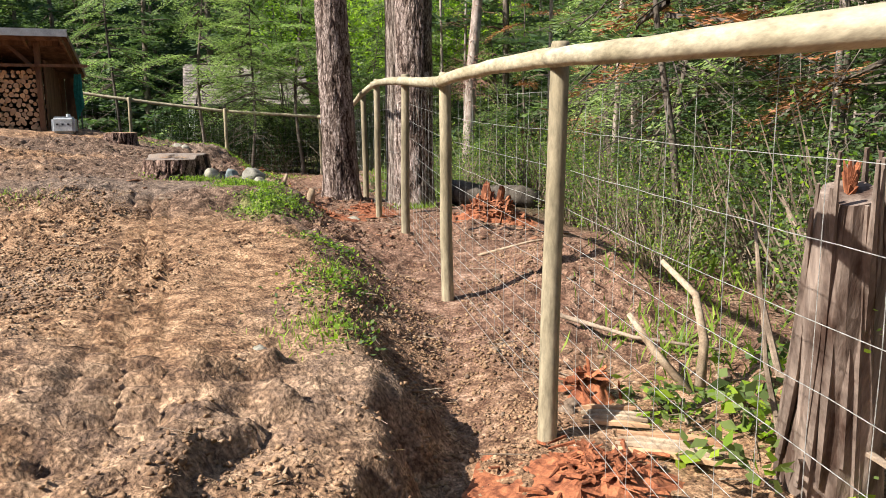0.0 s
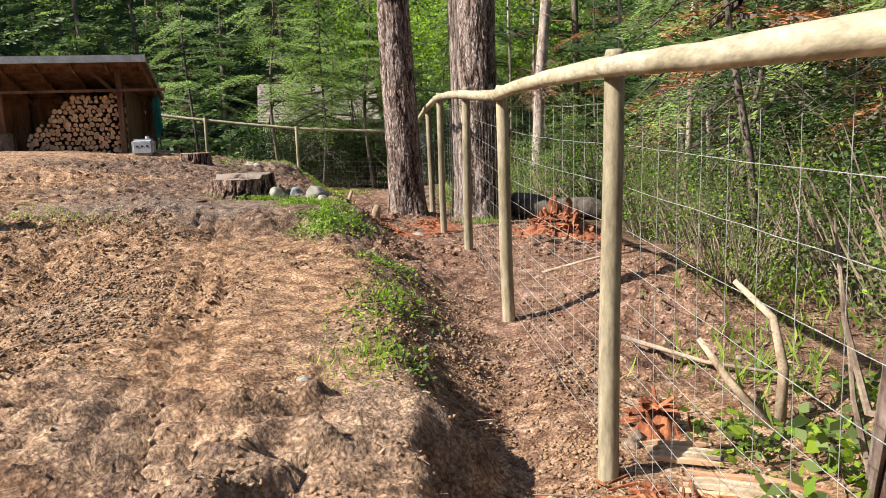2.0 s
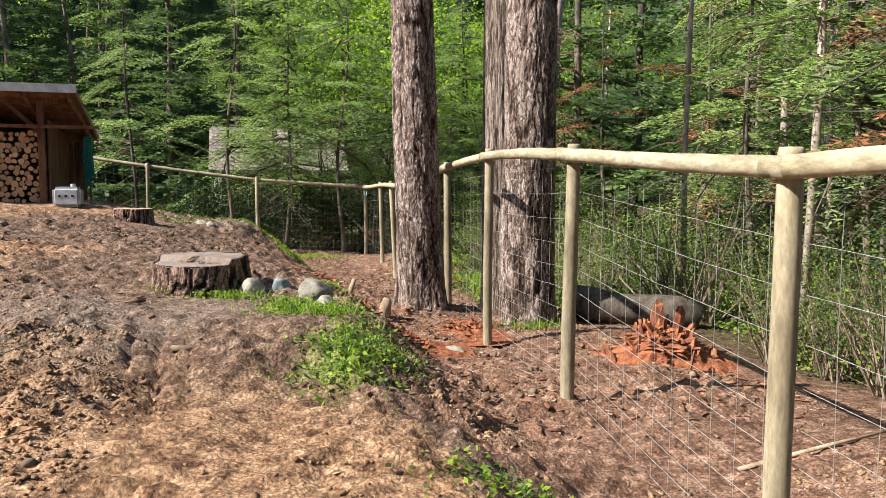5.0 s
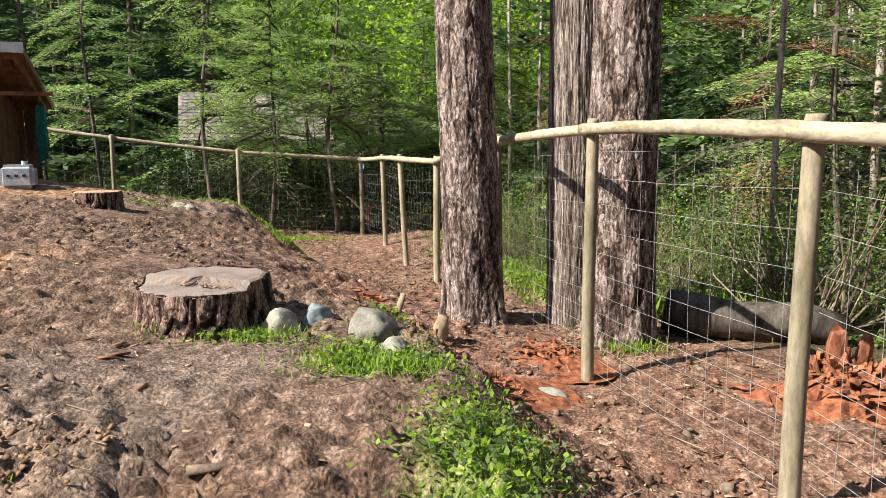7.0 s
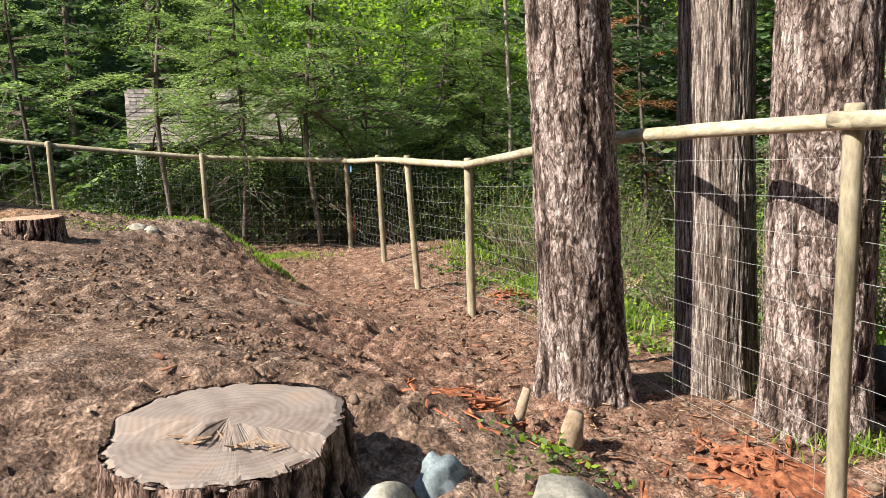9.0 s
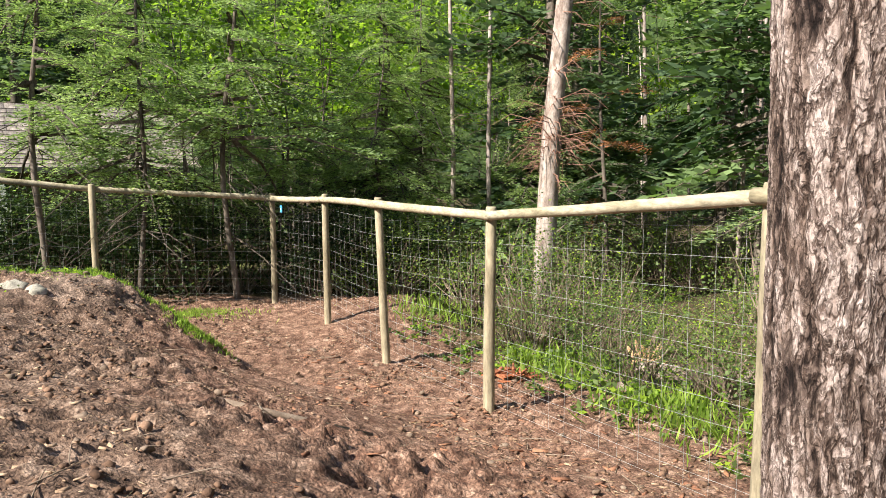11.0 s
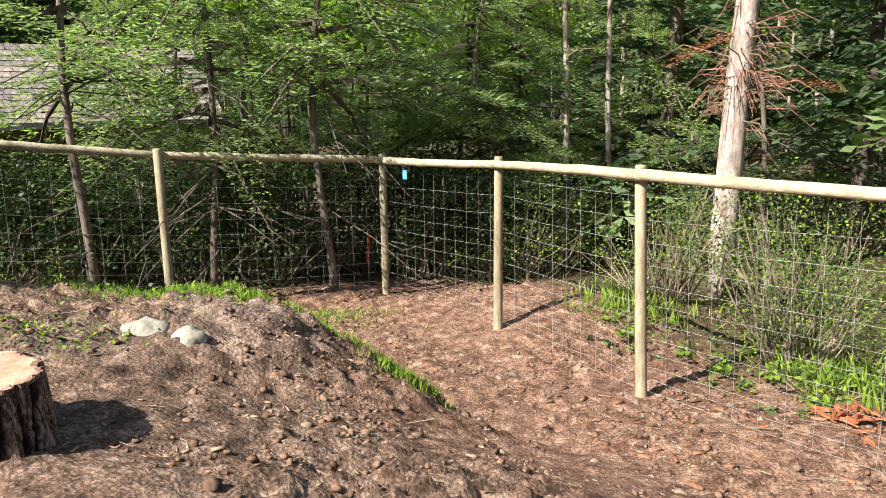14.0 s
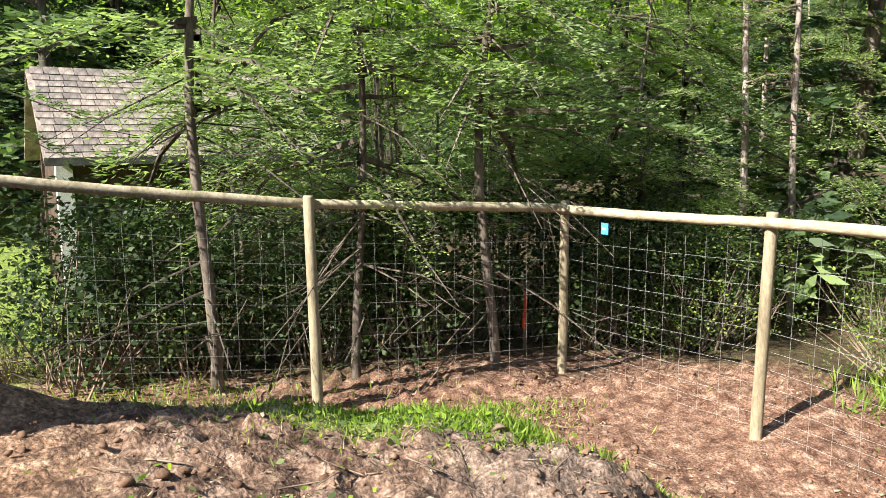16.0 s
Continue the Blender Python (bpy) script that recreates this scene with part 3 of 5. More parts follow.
def bough(rng, length, droop, step, needle, width, gap=.09):
    """Flat sprays of needles along a drooping branch that points along +x."""
    P, D, S = [], [], []
    stem = []
    n = 9
    for k in range(n + 1):
        u = k / n
        stem.append((length * u, 0, -droop * length * u * u))
    s = .12
    while s < 1:
        base = np.array([length * s, 0, -droop * length * s * s])
        for sgn in (-1, 1):
            tl = length * .42 * (1 - s * .75) * rng.uniform(.65, 1.15)
            ang = radians(rng.uniform(40, 68)) * sgn
            d = np.array([math.cos(ang), math.sin(ang), rng.uniform(-.35, .05)])
            u = 0.02
            while u < tl:
                p = base + d * u + np.array([0, 0, -.35 * u * u])
                for q in (-1, 1):
                    P.append(p + rng.normal(0, .012, 3))
                    a2 = ang + q * radians(rng.uniform(25, 60))
                    D.append([math.cos(a2), math.sin(a2), rng.uniform(-.45, .15)])
                    S.append([-math.sin(a2), math.cos(a2), rng.uniform(-1.5, 1.5)])
                u += step
        s += gap / max(length, .4) * rng.uniform(.8, 1.2)
    P, D, S = (np.array(a) for a in (P, D, S))
    k = len(P)
    return leaves(P, D, S, rng.uniform(.7, 1.3, k) * needle, rng.uniform(.7, 1.2, k) * width), stem


def rot_z(Q, a):
    c, s = math.cos(a), math.sin(a)
    return Q @ np.array([[c, s, 0], [-s, c, 0], [0, 0, 1]])


def tilt(Q, a):
    c, s = math.cos(a), math.sin(a)
    return Q @ np.array([[c, 0, s], [0, 1, 0], [-s, 0, c]])


def conifer(name, label, seed, height, start, reach, count, r0, step=.05, needle=.075, width=.011, droop=.28, mats=(NEEDLE, NEEDLE_LIT), lit=.2, bark=BARK_THIN, bare=14, kinds=5, gap=.09, group="forest conifers"):
    rng = np.random.default_rng(seed)
    t = thing(name, label, "tree", group=group)
    g = Geo()
    pts = [(.12 * math.sin(k * .7 + seed), .1 * math.cos(k * .9 + seed), -.4 + (height + .4) * k / 12) for k in range(13)]
    g.tube(pts, [r0 * (1.25 if k == 0 else 1 - .9 * k / 12) for k in range(13)], 9, wob=.05, rng=random.Random(seed))
    Qs, idx = [], []
    protos = [bough(rng, 1.0, droop * rng.uniform(.6, 1.5), step / reach, needle / reach, width / reach, gap / reach) for _ in range(kinds)]
    limbs = Geo()
    for k in range(count):
        u = (k + rng.uniform(0, 1)) / count
        z = start + (height - start) * u
        ln = reach * (1 - .82 * u ** 1.2) * rng.uniform(.6, 1.15)
        Q, stem = protos[rng.integers(kinds)]
        a = rng.uniform(0, 2 * math.pi)
        inc = radians(rng.uniform(-18, 22))
        Q2 = rot_z(tilt(Q * ln, inc), a) + np.array([0, 0, z])
        Qs.append(Q2)
        m = int(rng.random() < lit)
        idx += [m] * len(Q2)
        st = rot_z(tilt(np.array(stem) * ln, inc), a) + np.array([0, 0, z])
        limbs.tube([tuple(st[i]) for i in (0, 4, 9)], [.018 * ln + .004, .010 * ln + .003, .002], 4, caps=False)
    for k in range(bare):
        z = rng.uniform(.5, max(start * 1.6, 1.6))
        a, ln = rng.uniform(0, 2 * math.pi), rng.uniform(.3, .8) * reach
        d = np.array([math.cos(a), math.sin(a), rng.uniform(-.5, .1)])
        p = np.array([0, 0, z])
        limbs.tube([tuple(p), tuple(p + d * ln * .5 + [0, 0, -.04]), tuple(p + d * ln + rng.normal(0, .06, 3) + [0, 0, -.16 * ln])], [.012, .008, .003], 4, caps=False)
        for q in range(3):
            b = p + d * ln * rng.uniform(.3, .9)
            e = d + rng.normal(0, .6, 3)
            limbs.tube([tuple(b), tuple(b + e * .3)], [.005, .002], 4, caps=False)
    part("trunk", g, bark, t, smooth=True)
    tagged(part("branching", limbs, bark, t), kind="stuff")
    part("crown", quads_mesh("crown", np.concatenate(Qs), list(mats), idx), None, t)
    return t


def leafy(name, label, seed, blobs, count, size, mats, idxp, stems, category="shrub", group="undergrowth", wood=TWIG):
    """Clumps of single leaves on thin stems; blobs: x, y, z, radius, height."""
    rng = np.random.default_rng(seed)
    t = thing(name, label, category, group=group)
    g = Geo()
    P = []
    for bx, by, bz, br, bh in blobs:
        n = int(count / len(blobs))
        sub = rng.normal(0, .55, (max(4, n // 14), 3))
        c = sub[rng.integers(len(sub), size=n)] + rng.normal(0, .17, (n, 3))
        P.append(c * [br, br, bh] + [bx, by, bz])
    for k in range(stems):
        bx, by, bz, br, bh = blobs[k % len(blobs)]
        q = np.array([bx, by, bz]) + rng.normal(0, .5, 3) * [br, br, bh]
        f = np.array([bx * .25 + rng.normal(0, .08), by * .25 + rng.normal(0, .08), -.1])
        mid = (f + q) / 2 + rng.normal(0, .06, 3)
        g.tube([tuple(f), tuple(mid), tuple(q)], [.009 + .004 * bz, .006 + .002 * bz, .002], 4, caps=False)
    P = np.concatenate(P)
    P[:, 2] = np.maximum(P[:, 2], .03)
    n = len(P)
    D = rng.normal(0, 1, (n, 3)) * [1, 1, .5]
    S = rng.normal(0, 1, (n, 3)) * [1, 1, .4]
    Q = leaves(P, D, S, rng.uniform(.6, 1.3, n) * size, rng.uniform(.25, .42, n) * size)
    tagged(part("stemwork", g, wood, t), kind="stuff")
    part("foliage", quads_mesh("foliage", Q, list(mats), (rng.random(n) < idxp).astype(int)), None, t)
    return t


def old_tree(name, label, x, y, mat, crown_seed, **kw):
    t = thing(name, label, "tree", (x, y, gz(x, y) - .02))
    part("trunk", trunk_mesh("trunk", mat, **kw), None, t)
    rng = np.random.default_rng(crown_seed)
    Qs, limbs = [], Geo()
    protos = [bough(rng, 1.0, .3, .09, .12, .018, .11) for _ in range(3)]
    h = kw["height"]
    for k in range(26):
        z = h * (.62 + .37 * k / 26)
        a, ln = rng.uniform(0, 6.28), 2.4 * (1 - .6 * k / 26) * rng.uniform(.7, 1.1)
        Q, stem = protos[k % 3]
        off = np.array([kw["lean"][0] * z, kw["lean"][1] * z, z])
        Qs.append(rot_z(Q * ln, a) + off)
        st = rot_z(np.array(stem) * ln, a) + off
        limbs.tube([tuple(st[i]) for i in (0, 5, 9)], [.035, .02, .004], 5, caps=False)
    tagged(part("branching", limbs, BARK_THIN, t), kind="stuff")
    part("crown", quads_mesh("crown", np.concatenate(Qs), NEEDLE), None, t)
    return t


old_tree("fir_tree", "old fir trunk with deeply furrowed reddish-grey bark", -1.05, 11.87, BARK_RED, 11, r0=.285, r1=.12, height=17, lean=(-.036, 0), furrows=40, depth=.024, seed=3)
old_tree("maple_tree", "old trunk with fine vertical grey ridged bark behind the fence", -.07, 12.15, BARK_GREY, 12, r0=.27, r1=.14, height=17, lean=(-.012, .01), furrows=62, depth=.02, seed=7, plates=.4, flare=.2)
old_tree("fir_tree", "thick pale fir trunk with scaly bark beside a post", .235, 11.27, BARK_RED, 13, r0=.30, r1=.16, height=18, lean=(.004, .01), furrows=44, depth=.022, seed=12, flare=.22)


# ---- forest ----
def place(proto, spots, rng, smin=.85, smax=1.2, first=True):
    for k, (x, y) in enumerate(spots):
        m = pose(x, y, gz(x, y) - .05, rng.uniform(-2, 2), rng.uniform(-2, 2), rng.uniform(0, 360)) @ Matrix.Scale(rng.uniform(smin, smax), 4)
        if k == 0 and first:
            proto.matrix_basis = m
        else:
            q = copy_thing(proto, m)
            q.scale = m.to_scale()


def in_clear(x, y):
    """The open ground, the lawn, the cabin and the shed stay free of trees."""
    fx = np.interp(y, [-6, 3.3, 10.2, 15.7, 19.6, 22], [5, 2.1, -.13, -1.78, -3.35, -4.1])
    if y < 23.2 and -30 < x < fx + 1.6:
        return True
    if -13.2 < x < -4.5 and 26.5 < y < 34:
        return True
    return -44 < x < -9.5 and 20 < y < 33


def scatter(rng, n, x0, x1, y0, y1, gap):
    out = []
    for _ in range(n * 30):
        x, y = rng.uniform(x0, x1), rng.uniform(y0, y1)
        if in_clear(x, y) or any((x - a) ** 2 + (y - b) ** 2 < gap * gap for a, b in out):
            continue
        out.append((x, y))
        if len(out) == n:
            break
    return out


def forest():
    rng = random.Random(21)
    near_a = conifer("fir_tree", "slender fir with drooping green boughs and dead lower twigs", 31, 9, 2.6, 2.1, 50, .06, step=.07, gap=.13, needle=.11, width=.015, mats=(NEEDLE_LIT, NEEDLE_FEATHER), lit=.6, bare=26)
    place(near_a, [(-4.84, 22.4), (-7.76, 21.95), (-10.8, 22.6), (3.6, 15.2), (5.4, 8.6)], rng, .9, 1.15)
    near_c = conifer("fir_tree", "fir with some rust-brown dying boughs", 37, 8.5, 1.6, 2.1, 40, .06, step=.07, gap=.13, needle=.11, width=.015, mats=(NEEDLE, NEEDLE_DEAD), lit=.22, bare=34)
    place(near_c, [(5.0, 6.4), (4.4, 10.6), (6.4, 4.2), (3.4, 17.6), (1.9, 22.8)], rng, .85, 1.1)
    dying = conifer("fir_tree", "dying young fir with rust-red drooping boughs", 38, 5.2, 1.9, 1.5, 20, .045, step=.06, gap=.12, needle=.10, width=.013, mats=(NEEDLE, NEEDLE_DEAD), lit=.5, bare=22, droop=.4)
    place(dying, [(3.35, 7.3), (3.9, 9.6), (5.6, 11.5)], rng, .95, 1.1)
    near_b = conifer("hemlock_tree", "young hemlock with feathery light green boughs", 32, 8, 1.9, 2.4, 54, .055, step=.07, gap=.13, needle=.11, width=.015, mats=(NEEDLE_LIT, NEEDLE_FEATHER), lit=.6, bare=30, droop=.4)
    place(near_b, [(-6.2, 22.05), (3.9, 11.8), (-2.2, 25.5), (5.2, 19.5), (7.5, 13.5)], rng, .85, 1.1)
    # few boughs take the sunlit tone here, so these firs look shaded
    mid = conifer("fir_tree", "dark dense forest fir", 33, 16, 1.0, 3.0, 72, .16, step=.23, needle=.36, width=.075, lit=.12, gap=.32, bare=12)
    mid2 = conifer("fir_tree", "forest fir with bare lower trunk", 34, 17, 2.6, 2.9, 66, .14, step=.23, needle=.36, width=.075, lit=.4, gap=.32, bare=26)
    place(mid, [q for q in scatter(rng, 30, -34, 30, 23.5, 48, 3.0) if not (-9 < q[0] < 1 and q[1] < 37)], rng, .85, 1.25)
    place(mid2, scatter(rng, 22, 4, 34, -6, 44, 3.2), rng, .85, 1.25)
    place(mid, scatter(rng, 24, -46, -11, 33, 48, 2.8), rng, .9, 1.25, False)
    place(mid, scatter(rng, 10, 16, 40, -4, 40, 3.4), rng, .95, 1.3, False)
    place(near_b, [(-6.9, 24.6), (-4.1, 24.4), (-2.2, 24.3), (-7.8, 25.9), (-5.3, 26.2), (-3.2, 26.2), (-.9, 26.4), (-1.3, 24.9), (.9, 24.6), (1.6, 26.5)], rng, .65, .95, False)
    # slim bare stems that stand in the wood
    pole = thing("bare_tree", "slim dead forest stem with pale bark", "tree", group="bare stems")
    r = random.Random(5)
    part("trunk", Geo().tube([(0, 0, -.3), (.05, 0, 3), (.02, .06, 6), (.14, .1, 10)], [.06, .05, .04, .015], 8, wob=.05, rng=r), BARK_PALE, pole, smooth=True)
    tw = Geo()
    for k in range(36):
        z, a, l = r.uniform(.8, 9), r.uniform(0, 6.28), r.uniform(.3, 1.0)
        d = Vector((math.cos(a), math.sin(a), r.uniform(-.4, .3)))
        tw.tube([(0, 0, z), tuple(Vector((0, 0, z)) + d * l * .5), tuple(Vector((0, 0, z - .1)) + d * l)], [.01, .007, .002], 4, caps=False)
    tagged(part("twigwork", tw, TWIG, pole), kind="stuff")
    spots = [q for q in scatter(rng, 56, 1.5, 17, 1.5, 36, 1.0) if q[0] > np.interp(q[1], [0, 22], [6.2, -.5])]
    place(pole, [(-.75, 24.2), (.04, 24.2)] + spots, rng, .6, 1.25)
    # the pale dead fir with a tuft of red twigs
    dead = thing("dead_fir_tree", "leaning dead fir with pale pinkish bark and red-brown twigs", "tree", (.36, 21.34, gz(.36, 21.34)))
    part("trunk", Geo().tube([(0, 0, -.3), (-.02, -.05, 1), (.05, -.1, 3), (.22, -.1, 5), (.5, 0, 9)], [.2, .175, .16, .14, .07], 12, wob=.05, rng=r), BARK_PALE, dead, smooth=True)
    tw = Geo()
    for k in range(130):
        z, a = r.choice((r.gauss(3.0, .35), r.uniform(2.2, 7))), r.uniform(0, 6.28)
        l = r.uniform(.4, 1.2)
        d = Vector((math.cos(a), math.sin(a), r.uniform(-.2, .3)))
        p = Vector((.07, -.1, z))
        q = p + d * l * .6
        tw.tube([tuple(p), tuple(q), tuple(q + d * l * .3 + Vector((0, 0, -.25 * l)))], [.009, .006, .002], 4, caps=False)
        for _ in range(3):
            e = q + Vector((r.gauss(0, .12), r.gauss(0, .12), r.gauss(-.12, .1)))
            tw.tube([tuple(p.lerp(q, r.uniform(.4, 1))), tuple(e)], [.004, .0015], 4, caps=False)
    tagged(part("twigwork", tw, two_tone("red_twigs", (.15, .075, .05), (.40, .23, .17), 3), dead), kind="stuff")
    # bright broadleaf trees
    maple = leafy("maple_tree", "young maple with bright yellow-green spring leaves", 41, [(.6, 0, 4.6, 1.3, .9), (-.8, .5, 5.3, 1.3, .9), (0, -.6, 6.2, 1.4, 1.0), (.2, .4, 3.6, 1.2, .7), (-.4, -.2, 7.2, 1.2, 1.0)], 2600, .14, (LEAF_BRIGHT, LEAF), .35, 6, "tree", "bright maples", BARK_THIN)
    place(maple, [(-5.6, 23.9), (-4.4, 34.5), (-8.8, 36.0), (-1.2, 36.5), (-13.5, 42), (6, 29), (-3.2, 28.6), (10.5, 17), (-5.0, 30.5), (-1.4, 31.5), (-6.6, 35.5), (-2.6, 33.6), (1.2, 30.0), (-.6, 27.8)], rng, .9, 1.35)
    # shrubs and ferns under the trees
    shrub = leafy("shrub", "green leafy understorey shrub", 51, [(0, 0, .55, .55, .45), (.5, .3, .4, .5, .35), (-.4, .2, .75, .45, .5), (.1, -.4, .95, .4, .4)], 2900, .034, (LEAF, LEAF_BRIGHT), .2, 70)
    s1 = [(-9.9, 22.9), (4.0, 3.6), (4.4, 5.0), (4.2, 6.4), (3.9, 7.8), (3.2, 9.0), (2.7, 10.2), (2.2, 12.2), (1.2, 13.6), (.9, 14.9), (.6, 16.0), (.2, 17.9), (-.2, 19.2), (-.9, 20.6), (1.6, 16.6), (1.4, 18.6), (.9, 20.2), (2.6, 14.4), (-.1, 16.3), (-.7, 18.4), (5.2, 4.2), (5.4, 6.9)]
    s1 += scatter(rng, 80, 1.5, 15, 0, 30, .8) + scatter(rng, 16, -3, 2, 23, 28, .7) + scatter(rng, 24, -30, -12, 22.5, 40, 1.2)
    place(shrub, s1, rng, .6, 1.35)
    # shrubs behind the fence, with shade painted into their leaf colour
    dark = leafy("shrub", "evergreen shrub behind the fence, leaves coloured dark for shade", 53, [(0, 0, .5, .55, .42), (.5, .2, .8, .45, .45), (-.45, .1, .9, .45, .5), (.05, .3, 1.3, .4, .4)], 2100, .06, (LEAF_SHADE, LEAF), .06, 30, group="dark shrubs")
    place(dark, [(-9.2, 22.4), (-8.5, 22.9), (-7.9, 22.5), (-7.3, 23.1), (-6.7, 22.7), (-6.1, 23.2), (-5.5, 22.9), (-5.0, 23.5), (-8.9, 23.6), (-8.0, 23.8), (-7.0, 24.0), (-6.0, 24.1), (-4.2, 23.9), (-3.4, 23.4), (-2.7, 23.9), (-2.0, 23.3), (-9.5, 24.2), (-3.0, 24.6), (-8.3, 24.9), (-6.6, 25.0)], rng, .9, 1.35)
    low = leafy("salal_clump", "low clump of broad green ground leaves", 52, [(0, 0, .16, .42, .12), (.3, .2, .2, .3, .14), (-.3, .1, .14, .3, .1)], 260, .075, (LEAF, LEAF_BRIGHT), .4, 10, group="low leafy clumps")
    s2 = [(-.55, 15.6), (-.75, 16.4), (-1.2, 17.4), (-1.5, 18.3), (-.3, 15.0), (.4, 14.2), (-.95, 17.9), (2.75, 3.5), (-.1, 16.3), (.1, 15.6), (3.2, 3.2), (.45, 12.1), (-.2, 13.5), (-1.9, 19.3), (-.2, 17.2)]
    place(low, s2 + scatter(rng, 40, .8, 8, 2, 26, .5), rng, .6, 1.2)


forest()


def backdrop():
    """A far, dark wall of woods round the whole place."""
    g = Geo()
    rng = random.Random(9)
    n = 240
    vs, fs = [], []
    for k in range(n):
        a = 2 * math.pi * k / n
        r = 64 + 5 * math.sin(a * 7) + 3 * math.sin(a * 17)
        h = 25 + rng.uniform(-2, 2)
        vs += [(r * math.cos(a), 10 + r * math.sin(a), -3), (r * math.cos(a) + rng.uniform(-1, 1), 10 + r * math.sin(a), h * .55), (r * 1.02 * math.cos(a), 10 + r * 1.02 * math.sin(a), h)]
    for k in range(n):
        j = (k + 1) % n
        fs += [(3 * k, 3 * j, 3 * j + 1, 3 * k + 1), (3 * k + 1, 3 * j + 1, 3 * j + 2, 3 * k + 2)]
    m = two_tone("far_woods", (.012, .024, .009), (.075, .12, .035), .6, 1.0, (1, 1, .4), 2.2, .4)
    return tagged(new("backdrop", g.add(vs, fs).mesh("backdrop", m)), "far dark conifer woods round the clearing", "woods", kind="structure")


backdrop()


# ---- stumps ----
def stump(label, x, y, r, h, seed, notch):
    t = thing("stump", label, "tree stump", (x, y, gz(x, y) - .04), "sawn stumps")
    rng = np.random.default_rng(seed)
    A, Z = np.meshgrid(np.linspace(0, 2 * np.pi, 200, endpoint=False), np.linspace(-.15, h, 60))
    a = A / (2 * np.pi) * 40
    w = .9 * vnoise(Z * 9, A * 3, seed)
    wrap = smooth_step(A / .8)
    n = vnoise(a + w, Z * 5, seed) * wrap + vnoise(a + w - 40, Z * 5, seed) * (1 - wrap)
    n2 = vnoise(a * 2.3 + w, Z * 14, seed + 4) * wrap + vnoise((a - 40) * 2.3 + w, Z * 14, seed + 4) * (1 - wrap)
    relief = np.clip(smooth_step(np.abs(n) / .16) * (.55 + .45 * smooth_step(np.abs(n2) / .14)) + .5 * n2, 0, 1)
    R = r * (1 + .13 * np.exp(-np.clip(Z, 0, 9) / .10) * (.5 + .5 * np.cos(4 * A + seed)) + .03 * np.cos(3 * A + seed) + .05 * (1 - Z / h)) + .03 * (relief - .6)
    top = h + .018 * vnoise(A * 4, A * 0, seed)
    Z = np.minimum(Z, top)
    # the felling notch leaves the front half lower
    if notch:
        front = smooth_step((-(np.sin(A) * r) - .06) / .04)
        Z = np.where(Z > h - notch, Z - (Z - (h - notch)) * front, Z)
    V = np.stack([R * np.cos(A), R * np.sin(A), Z], -1)
    m, k = A.shape
    i = np.arange(m * k).reshape(m, k)
    j = np.roll(i, -1, 1)
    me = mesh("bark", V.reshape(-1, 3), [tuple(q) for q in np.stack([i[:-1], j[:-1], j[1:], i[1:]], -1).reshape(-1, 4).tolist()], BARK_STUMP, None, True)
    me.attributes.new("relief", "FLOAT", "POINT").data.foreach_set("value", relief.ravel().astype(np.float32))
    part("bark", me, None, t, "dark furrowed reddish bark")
    # sawn face, in rings, with the step
    g = Geo()
    rim = V[-1]
    rings = [1.0, .93, .8, .6, .4, .2]
    vs = []
    for q in rings:
        for p in rim:
            x0, y0 = p[0] * q, p[1] * q
            z0 = h + .008 * noise.noise(Vector((x0 * 9, y0 * 9, seed)))
            if notch:
                z0 -= notch * float(smooth_step((-y0 - .06) / .03))
            vs.append((x0, y0, z0 - (.012 if q == 1.0 else 0)))
    vs.append((0, 0, h))
    kk = len(rim)
    fs = [(b * kk + c, b * kk + (c + 1) % kk, (b + 1) * kk + (c + 1) % kk, (b + 1) * kk + c) for b in range(len(rings) - 1) for c in range(kk)]
    fs += [(5 * kk + c, 5 * kk + (c + 1) % kk, len(vs) - 1) for c in range(kk)]
    part("sawn_face", g.add(vs, fs), CUT if notch else [AGED], t, "weathered sawn top with year rings")
    if notch:
        rr = random.Random(seed)
        g = Geo()
        for _ in range(26):
            px, py = rr.uniform(-.2, .28), -.07 + rr.uniform(-.06, .05)
            an = rr.uniform(0, 6.28)
            g.tube([(px, py, h - notch + .012), (px + math.cos(an) * .08, py + math.sin(an) * .03, h - notch + rr.uniform(.015, .05))], [.006, .002], 4)
        tagged(part("splinters", g, CHIP, t, "torn hinge splinters"), kind="stuff")
    return t


stump("wide weathered tree stump with a notched sawn top", -2.66, 9.27, .40, .31, 3, .055).rotation_euler = (0, 0, radians(-16))
stump("tree stump with a pale orange sawn top", -6.71, 15.3, .325, .27, 8, 0)


# ---- stones ----
def stone(label, x, y, rx, ry, rz, mat, seed, sink=.25, group=""):
    rng = random.Random(seed)
    vs, fs = blob(rng, rx, ry, rz, .22, 3, .5)
    ob = new("stone", mesh("stone", vs, fs, mat, None, True))
    ob.matrix_basis = pose(x, y, gz(x, y) + rz * (.5 - sink), 0, 0, rng.uniform(0, 360))
    return tagged(ob, label, "stone", group)


stone("large pale grey boulder half sunk in soil", -1.54, 9.08, .17, .14, .13, STONE, 1)
stone("small pale rounded stone among weeds", -1.36, 8.8, .085, .075, .075, STONE, 2)
stone("tan stone beside the stump", -2.12, 9.12, .12, .10, .12, STONE, 3)
stone("dark blue-grey stone beside the stump", -1.95, 9.38, .10, .09, .11, STONE_BLUE, 4)
stone("big grey boulder on the grassy mound", -6.3, 17.08, .15, .12, .12, STONE, 5, .75)
stone("rounded grey boulder on the grassy mound", -6.02, 16.92, .13, .115, .12, STONE, 6, .75)
stone("pale flat stone on the mound", -6.9, 19.0, .2, .13, .08, STONE, 7)
